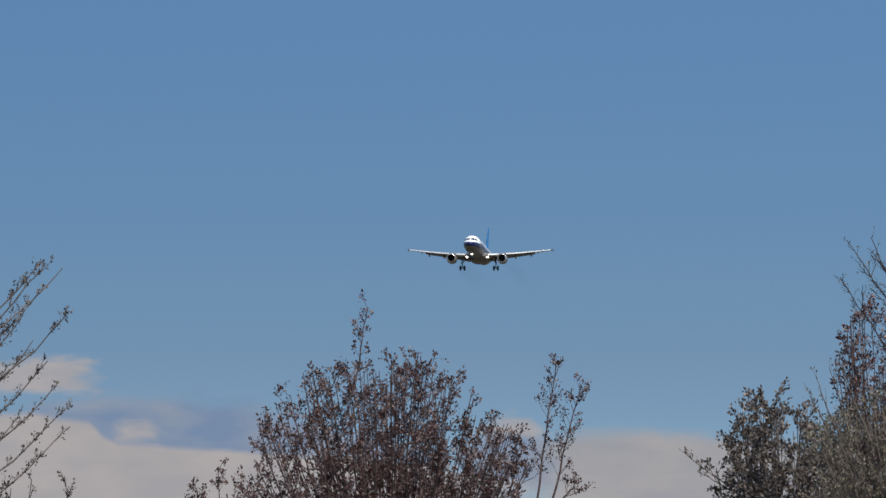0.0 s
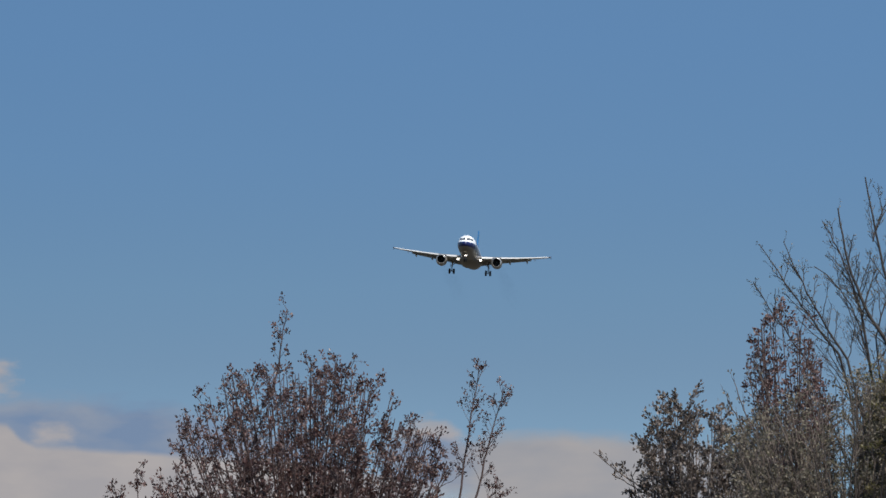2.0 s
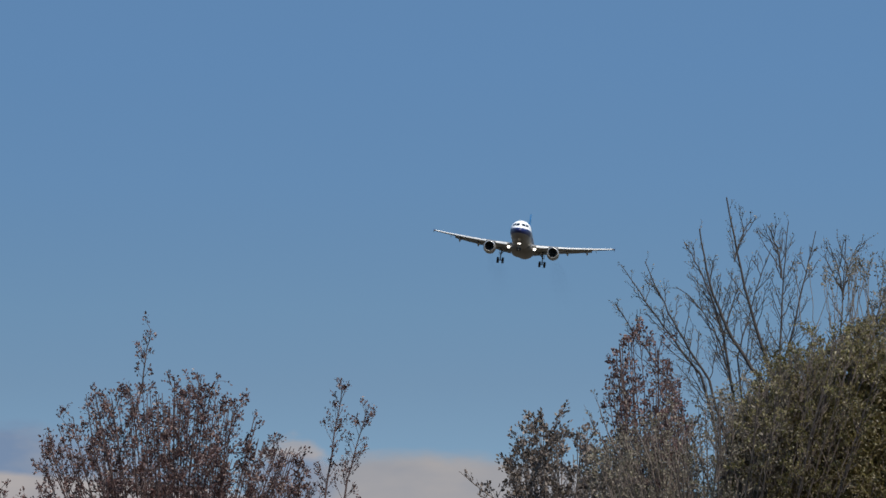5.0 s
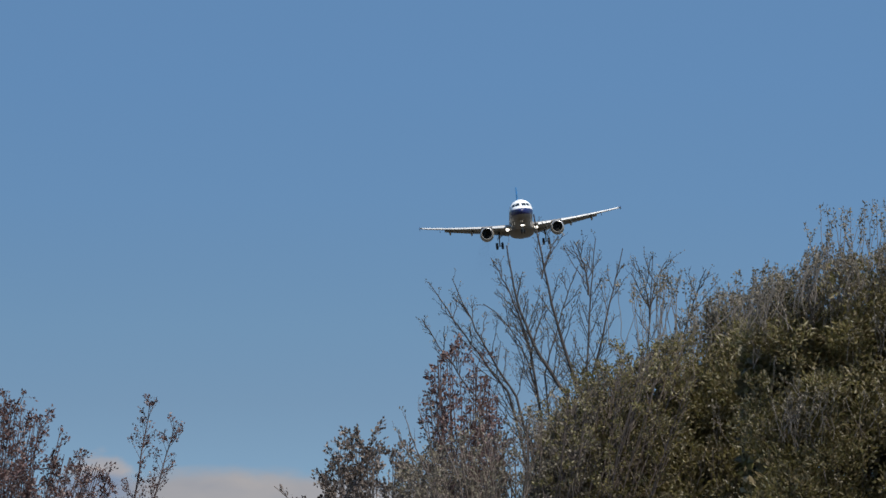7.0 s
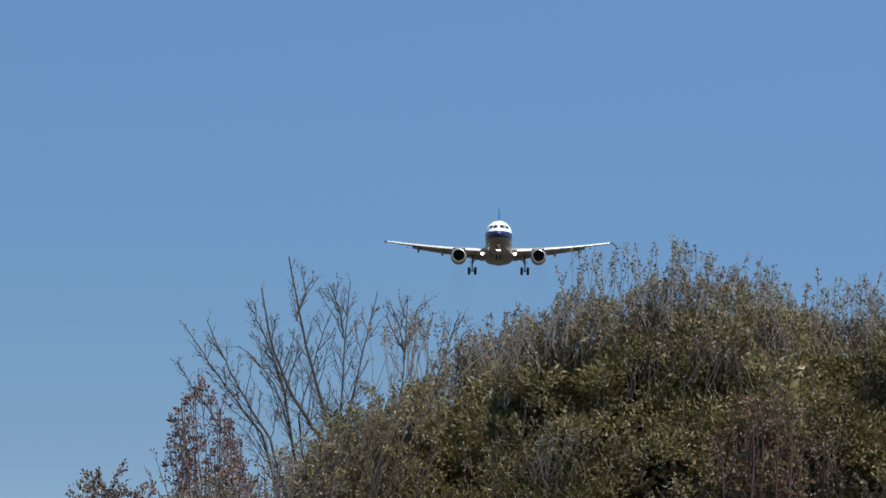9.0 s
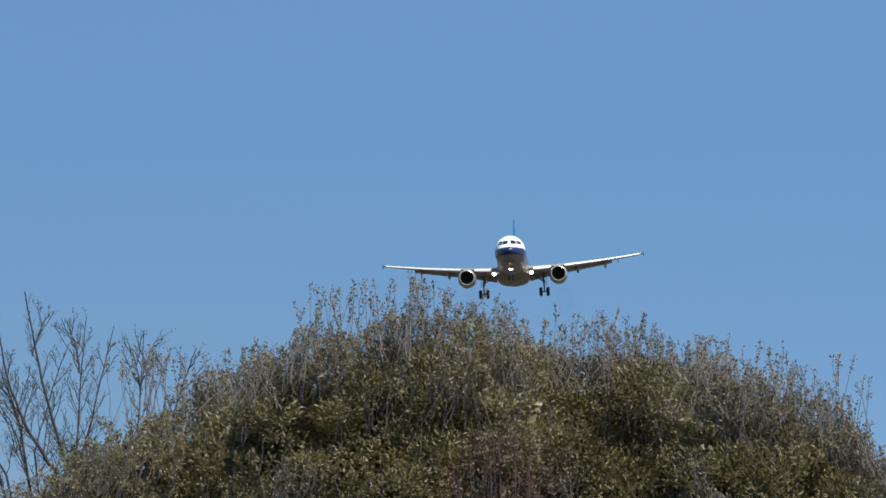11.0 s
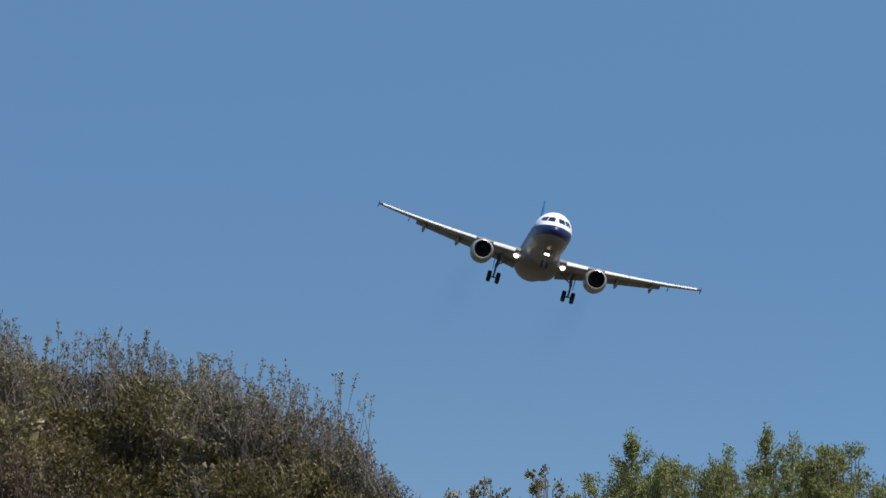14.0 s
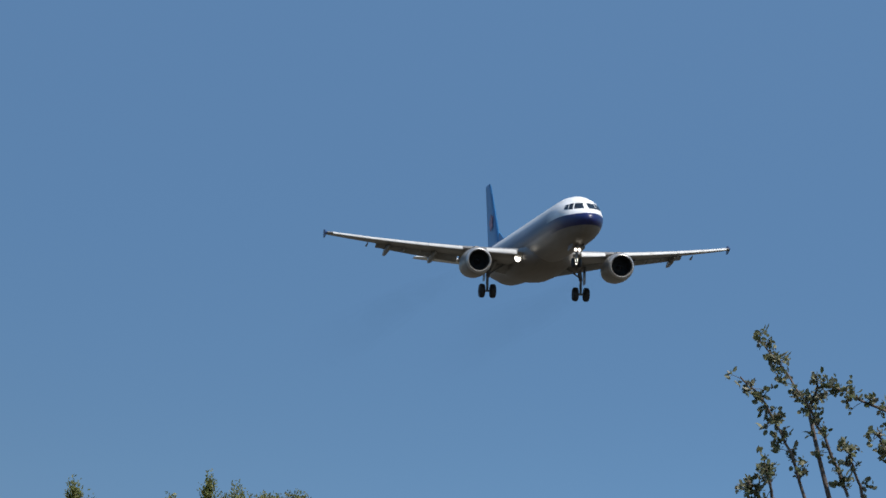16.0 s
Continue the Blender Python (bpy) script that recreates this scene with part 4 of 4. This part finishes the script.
def left_tree():
    g = Grower(77)
    g.limb((0, 0, -0.1), (0, 0, 4.2), 0.09, 0.04, 0.02)
    for tx, tz in [(0.94, 4.28), (1.09, 4.26), (0.97, 4.24), (0.9, 4.05), (1.1, 3.93), (0.83, 3.94), (0.99, 3.65), (1.04, 3.49), (1.11, 3.35), (1.08, 3.19), (0.8, 3.29), (0.9, 3.79)]:
        p = g.limb((0.0, 0, tz - 0.9), (tx, g.rng.normal(0, 0.15), tz), 0.009, 0.003, 0.006, 0.25)
        g.twigs(p, 24, 0.10, 0.0026, 0.25, 0.5, 1, 0.6, 0.32, 1.6)
    for tx, tz in [(0.76, 2.84), (0.89, 2.89), (1.1, 2.92)]:
        p = g.limb((tx - 0.1, 0, tz - 0.9), (tx, 0, tz), 0.01, 0.003, 0.01, 0.1)
        g.twigs(p, 10, 0.12, 0.003, 0.5, 0.8, 1, 2, 0.5, 1.4)
    return g.finish("budding_tree", "slender tree with ascending brown branches just in bud", "tree", spot(-8.801, 45), --8.801, BARK, DUN_LEAF, 0.022, 2, 0.010)


def near_tree():
    """Leafy sprays close by; every leaf tuft is a piece of its own."""
    g = Grower(91)
    g.limb((0, 0, -0.1), (0, 0, 2.2), 0.08, 0.05, 0.01)
    rng = g.rng
    tufts = []
    for spray in ([(-0.41, 3.5), (-0.5, 3.74), (-0.61, 3.97), (-0.74, 4.17), (-0.88, 4.32)], [(-0.63, 3.5), (-0.7, 3.74), (-0.79, 3.91), (-0.86, 4.03), (-0.95, 4.11)], [(-0.1, 3.81), (-0.22, 3.95), (-0.33, 3.99), (-0.44, 4.05), (-0.5, 4.06)], [(-0.61, 3.96), (-0.56, 4.06), (-0.57, 4.12)], [(-0.15, 3.59), (-0.23, 3.77), (-0.25, 3.84)], [(-0.33, 3.5), (-0.39, 3.68), (-0.41, 3.75)], [(-0.79, 3.5), (-0.82, 3.62), (-0.83, 3.69)], [(-0.86, 3.5), (-0.9, 3.56), (-0.93, 3.59)]):
        pts = np.array([(x, 0.0, z) for x, z in spray])
        pts[:, 1] = np.linspace(0, -0.15, len(pts)) + rng.normal(0, 0.02, len(pts))
        u = np.linspace(0, 1, 14)
        path = np.stack([np.interp(u, np.linspace(0, 1, len(pts)), pts[:, k]) for k in range(3)], 1) + rng.normal(0, 0.004, (14, 3))
        g.limb((0, 0, 1.9), pts[0], 0.025, 0.010, 0.01, 0.3)
        tube(g.wood, g.wood_f, path, np.linspace(0.009, 0.0035, 14), 6)
        ln = float(np.linalg.norm(np.diff(path, axis=0), axis=1).sum())
        for k in range(int(ln / 0.016)):
            v = rng.uniform(0.05, 1.0)
            p = np.array([np.interp(v, u, path[:, i]) for i in range(3)])
            off = rng.normal(0, 1, 3) * np.array([1, 1, 0.7])
            off *= rng.uniform(0.015, 0.075) / np.linalg.norm(off)
            tube(g.twig, g.twig_f, [p, p + off * 0.6 + np.array([0, 0, 0.004]), p + off], [0.0022, 0.002, 0.0015], 3)
            tufts.append((p + off, off))
    top = g.finish("leafy_tree", "broadleaf tree holding thin sprays of fresh green leaf tufts", "tree", spot(15.747, 36), -15.747, BARK, NEAR_LEAF, 0.04)
    kinds = []
    for k in range(6):
        n = 7
        c = rng.normal(0, 0.010, (n, 3))
        V, Fs = round_leaves(rng, c, rng.normal(0, 0.5, (n, 3)) + np.array([0, 0, 0.5]), 0.032, 0.5, 0.75)
        me = bpy.data.meshes.new("leaf_tuft")
        me.from_pydata([tuple(v) for v in V], [], [tuple(int(q) for q in f) for f in Fs])
        me.materials.append(NEAR_LEAF)
        kinds.append(me)
    for p, off in tufts[:300]:
        ob = new("leaf_tuft", kinds[int(rng.integers(0, 6))])
        ob.parent = top
        ob.matrix_basis = Matrix.LocRotScale(tuple(p), Euler(rng.uniform(-1.0, 1.0, 3)), (float(rng.uniform(0.7, 1.25)),) * 3)
    return top


def sapling(bearing, dist, pairs):
    """Two slim leaders beside the bushy tree."""
    g = Grower(19)
    for a, b, n in pairs:
        p = g.limb((a[0] * 0.9, 0.0, 0.0), (a[0], 0.0, a[1]), 0.022, 0.014, 0.01, 0.0)
        p = g.limb((a[0], 0.0, a[1]), (b[0], 0.0, b[1] - 0.10), 0.012, 0.004, 0.006, 0.0)
        g.twigs(p, n, 0.19, 0.003, 0.2, 0.5, 1, 1.5, 0.55, 4.0)
    return g.finish("sapling", "slim sapling with two leaders in sparse bronze leaf", "tree", spot(bearing, dist), -bearing, BARK_RED, RED_LEAF, 0.031, 3, 0.018, 0.6)


def build_trees():
    tip, sh, lf = [(-0.35, 4.45), (-0.22, 5.40)], [(1.51, 3.33), (1.72, 4.82), (1.66, 3.33), (1.96, 4.58), (1.74, 3.33), (1.88, 3.56), (1.18, 3.39), (1.32, 4)], [(-2.08, 3.41), (-1.91, 3.57), (-1.71, 3.81), (-1.51, 3.55), (-1.35, 3.61), (-1.18, 3.67)]
    a = bronze_tree("bronze_tree", "bushy tree with bronze-brown young leaves and one tall shoot", -4.757, 70, [(-1.4, 3.37), (-1.32, 4.06), (-1.21, 4.26), (-1.07, 4.33), (-0.93, 4.51), (-0.81, 4.65), (-0.62, 4.62), (-0.39, 4.65), (-0.17, 4.69), (0.06, 4.68), (0.25, 4.78), (0.45, 4.65), (0.62, 4.54), (0.82, 4.43), (0.9, 4.2), (1.07, 4.14), (1.24, 4.12), (1.32, 4.03), (1.41, 3.55)], 11, 180,
                extra=[(tip[0], tip[1], 11), (sh[6], sh[7], 16)] + [((x * 0.97, 2.2), (x, z), 26) for x, z in lf])
    d = sapling(-4.757, 70, [(sh[0], sh[1], 30), (sh[2], sh[3], 28), (sh[4], sh[5], 10)])
    left_tree()
    e = bronze_tree("bronze_tree", "small tree in bronze-brown young leaf beside bare trees", -1.536, 66, [(-0.64, 3.7), (-0.58, 3.84), (-0.43, 4.03), (-0.32, 4.23), (-0.16, 4.22), (-0.03, 4.08), (0.16, 4.08), (0.29, 3.98), (0.47, 3.85), (0.63, 3.64)], 12, 70, 0.038, bare=[((-0.45, 3.34), (-0.98, 3.74)), ((-0.4, 3.3), (-0.8, 3.52))], depth=0.5, leaf=DUN_LEAF)
    u = bronze_tree("bronze_tree", "narrow upright tree in sparse bronze-brown leaf", -0.776, 68, [(-0.44, 4.58), (-0.38, 4.85), (-0.3, 5.11), (-0.14, 5.15), (0.03, 5.11), (0.13, 4.9), (0.24, 4.63), (0.35, 4.36)], 13, 62, 0.034, depth=0.4)
    k = bare_tree()
    bronze_tree("brown_shrub", "tangled grey-brown twiggy shrub below the bare tree", -0.293, 63, [(-1.2, 3.6), (-0.91, 3.93), (-0.41, 4.16), (0.1, 4.27), (0.35, 4.42), (0.65, 4.5)], 14, 170, 0.026, depth=0.6, leaf=TAN_LEAF, per=2, bare=[((-0.76, 3.7), (-0.97, 4.34)), ((-0.88, 3.7), (-1.09, 4.28)), ((-0.98, 3.8), (-1.15, 4.14)), ((-0.6, 3.7), (-0.89, 4.42))])
    bronze_tree("olive_shrub", "twiggy olive-green shrub between the bare tree and evergreens", -0.293, 63, [(0.2, 4.2), (0.4, 4.45), (0.55, 4.62), (0.70, 4.76), (0.85, 4.82), (1.11, 4.9), (1.5, 5.0)], 16, 150, 0.027, depth=0.6, leaf=OLIVE_LEAF, per=4)
    bronze_tree("brown_shrub", "rust-brown leafy shrub wedged between two evergreens", 3.65, 59.4, [(-0.40, 4.2), (-0.28, 4.52), (-0.1, 4.62), (0.1, 4.66), (0.25, 4.55), (0.38, 4.25)], 15, 45, 0.036, depth=0.3, leaf=RUST_LEAF, per=4)
    evergreen(0.953, 64, [(-1.22, 4.12), (-1.05, 4.26), (-0.61, 4.49), (-0.25, 4.85), (0.11, 5.08), (0.41, 5.34), (0.72, 5.40), (1.03, 5.5)], 21, [(-0.38, 5.55), (-0.25, 5.6), (-0.12, 5.62), (0.04, 5.6), (0.19, 5.6), (0.32, 5.52), (0.65, 5.56), (0.76, 5.6)], 0.3, 0.24)
    evergreen(2.796, 61, [(-1.32, 5.20), (-1.03, 5.35), (-0.78, 5.50), (-0.64, 5.53), (-0.39, 5.55), (-0.1, 5.69), (0.29, 5.71), (0.59, 5.66), (0.83, 5.52), (1.13, 5.42)], 22, [(-0.69, 5.99), (-0.51, 5.99), (-0.29, 5.95), (-0.24, 6.03), (-0.05, 6.05), (0.07, 6.03), (0.2, 5.98), (0.32, 6.03), (0.49, 5.96), (0.64, 5.76)], 0.6, 0.34)
    evergreen(4.548, 62, [(-1.15, 5.57), (-0.8, 5.52), (-0.4, 5.45), (-0.15, 5.45), (0.1, 5.45), (0.4, 5.41), (0.7, 5.33), (1.04, 5.21)], 23, [(-0.7, 5.75), (-0.5, 5.85), (-0.3, 5.72), (-0, 5.88), (0.1, 5.82), (0.27, 5.72), (0.77, 5.63), (0.9, 5.52)], 1.15, 0.40)
    evergreen(5.93, 60, [(-0.73, 5.17), (-0.44, 5.11), (-0.2, 5.07), (0.09, 5), (0.33, 4.90), (0.55, 4.74), (0.67, 4.58), (0.83, 4.45), (0.98, 4.32)], 24, [(-0.34, 5.44), (-0.24, 5.4), (0.09, 5.2), (0.28, 5.18), (0.42, 5.32), (0.5, 5.06)], 1.0, 0.36)
    bronze_tree("small_shrub", "small dark leafy shrub tops", 7.59, 60, [(-0.44, 4.14), (-0.36, 4.28), (-0.26, 4.24), (-0.17, 4.26), (-0.12, 4.42), (-0.02, 4.52), (0.08, 4.46), (0.14, 4.2)], 31, 30, 0.032, leaf=OLIVE_LEAF, depth=0.25, per=4, twig=0.15)
    bronze_tree("small_shrub", "small dark leafy shrub tops", 8.051, 60, [(-0.14, 4.15), (-0.09, 4.40), (0.0, 4.53), (0.07, 4.46), (0.13, 4.15)], 32, 22, 0.032, leaf=OLIVE_LEAF, depth=0.25, per=4, twig=0.15)
    v = green_tree(8.849, 58, [(-0.56, 4.24), (-0.4, 4.45), (-0.28, 4.38), (-0.14, 4.42), (-0.08, 4.66), (-0.02, 4.66), (0.07, 4.47), (0.23, 4.57), (0.37, 4.49), (0.51, 4.45), (0.63, 4.47)], 51, [tuple([(-0.03, 4.42), (-0.07, 4.73)])])
    w = green_tree(9.909, 58, [(-0.56, 4.42), (-0.38, 4.57), (-0.24, 4.49), (-0.12, 4.56), (-0.01, 4.68), (0.11, 4.68), (0.23, 4.66), (0.34, 4.47)], 52, [tuple([(-0.02, 4.47), (-0.01, 4.77)])])
    x = green_tree(10.738, 58, [(-0.56, 4.4), (-0.49, 4.61), (-0.38, 4.63), (-0.26, 4.61), (-0.11, 4.7), (-0.05, 4.47), (0.09, 4.33), (0.27, 4.42), (0.41, 4.57), (0.55, 4.57), (0.67, 4.42), (0.92, 4.26), (1.15, 4.33)], 53)
    near_tree()
    # gusts: seconds and how far the top is pushed across, in metres
    green = [(0, 0.0), (12.5, 0.03), (13, 0.05), (13.5, 0.03), (14, -0.028), (14.5, -0.005), (15, 0.0), (15.5, 0.0), (16, 0.0)]
    return [
        (a, 5.2, [(0, 0.0), (0.5, -0.02), (1, 0.017), (1.5, 0.04), (2, 0.022), (2.5, -0.01), (3, -0.04), (3.2, -0.04), (4.3, 0.03), (5.3, 0.022), (5.5, 0.006), (6, 0.011), (6.5, 0.0), (16, 0.0)]),
        (d, 4.9, [(0, -0.067), (0.5, 0.118), (1, -0.006), (1.5, 0.017), (2, -0.01), (2.5, 0.067), (3, -0.017), (3.2, -0.017), (4.3, 0.05), (5.3, -0.028), (5.5, 0.006), (6, -0.056), (6.5, 0.0),
                  (7, -0.017), (7.5, 0.034), (8, 0.056), (9, 0.0), (16, 0.0)]),
        (e, 4.3, [(0, -0.02), (0.5, -0.01), (1, -0.04), (1.5, -0.06), (2, -0.05), (2.5, 0.04), (3, 0.09), (3.2, 0.10), (4.3, -0.03), (5.3, -0.02), (5.5, -0.015), (6, 0.016), (6.5, -0.005),
                  (7, 0.05), (7.5, 0.016), (8, 0.01), (8.5, -0.02), (8.7, -0.04), (10, 0.0), (16, 0.0)]),
        (u, 4.8, [(0, 0.04), (0.5, 0.055), (1, -0.02), (1.5, -0.016), (2, -0.02), (2.5, 0.027), (3, 0.115), (3.2, 0.12), (4.3, -0.04), (5.3, -0.065), (5.5, -0.02), (6, -0.03), (6.5, -0.005),
                  (7, 0.027), (7.5, -0.01), (8, 0.027), (8.5, 0.005), (8.7, -0.05), (10, 0.0), (16, 0.0)]),
        (k, 6.3, [(0, 0.066), (0.5, 0.012), (1, 0.048), (1.5, -0.012), (2, 0.012), (2.5, -0.006), (3, 0.012), (3.2, 0.024), (5.3, -0.006), (6, 0.006), (6.5, 0.0), (7, -0.018), (7.5, -0.042),
                  (8, -0.03), (8.5, 0.006), (8.7, 0.018), (10.8, -0.012), (11, 0.0), (11.5, 0.018), (13, 0.0), (16, 0.0)]),
        (v, 4.6, green), (w, 4.6, green), (x, 4.6, green)]


build_ground()
build_clouds()
airliner = build_airliner()
smoke = build_smoke()
SWAYS = build_trees()

# seconds, place of the aircraft, its turn, nose-up and bank in degrees
FLIGHT = [
    (0, -115.62, 1640.91, 98.78, -1.87, 3.32, -0.36),
    (0.5, -109.58, 1608.07, 97.12, -1.54, 3.27, 0.25),
    (1, -102.70, 1576.03, 95.12, -0.89, 3.47, 0.47),
    (1.5, -97.51, 1542.46, 93.27, -0.36, 3.82, -1.74),
    (2, -90.33, 1509.47, 90.96, 0.18, 4.38, -3.79),
    (2.5, -83.77, 1476.88, 89.08, 1.24, 4.67, -4.53),
    (3, -76.04, 1443.70, 88.10, 1.73, 4.86, -6.51),
    (3.2, -72.77, 1431.33, 87.80, 1.75, 4.68, -7.84),
    (5.3, -37.74, 1292.79, 84.94, 0.11, 3.81, -5.54),
    (5.5, -34.01, 1279.99, 84.74, -0.04, 3.77, -1.85),
    (6, -25.06, 1247.11, 84.22, 0.27, 3.02, 5.37),
    (6.5, -16.22, 1214.79, 84.12, 0.45, 2.48, 7.51),
    (7, -7.10, 1181.91, 83.26, 0.46, 2.12, 6.13),
    (7.5, 1.53, 1148.62, 82.14, 0.38, 1.78, 4.43),
    (8, 9.69, 1114.44, 80.11, 0.04, 2.20, 3.12),
    (8.5, 19.01, 1080.02, 78.20, -0.41, 2.20, 0.18),
    (8.7, 22.43, 1067.01, 77.59, -0.81, 2.09, -0.73),
    (10.8, 56.73, 924.72, 70.28, -4.92, 1.93, 3.65),
    (11, 59.82, 911.77, 69.39, -5.07, 1.83, 2.77),
    (11.5, 67.41, 878.38, 67.21, -5.45, 2.02, 0.65),
    (12, 74.72, 844.72, 65.16, -5.80, 2.13, 2.60),
    (12.5, 81.15, 811.00, 63.19, -5.53, 2.16, 5.97),
    (13, 86.94, 775.34, 61.35, -4.52, 2.31, 1.21),
    (13.5, 93.37, 741.04, 59.43, -3.50, 2.30, -9.75),
    (14, 99.80, 707.17, 57.75, -3.59, 2.45, -15.01),
    (14.5, 106.31, 673.87, 56.13, -2.69, 3.04, -9.76),
    (15, 112.38, 635.64, 54.34, -1.94, 2.87, -1.09),
    (15.5, 119.01, 599.87, 52.83, -1.32, 2.65, 2.80),
    (16, 125.70, 563.80, 51.42, -0.88, 2.69, -1.43),
]


def motions():
    for tree, top, rows in SWAYS:
        base = tree.matrix_basis.copy()
        walk(tree, [(t, base @ pose(0, 0, 0, 0, math.degrees(dx / top))) for t, dx in rows])
    flown = [(t, pose(x, y, z, 0, 0, turn) @ pose(0, 0, 0, -nose) @ pose(0, 0, 0, 0, -bank)) for t, x, y, z, turn, nose, bank in FLIGHT]
    walk(airliner, flown)
    walk(smoke, flown)


motions()
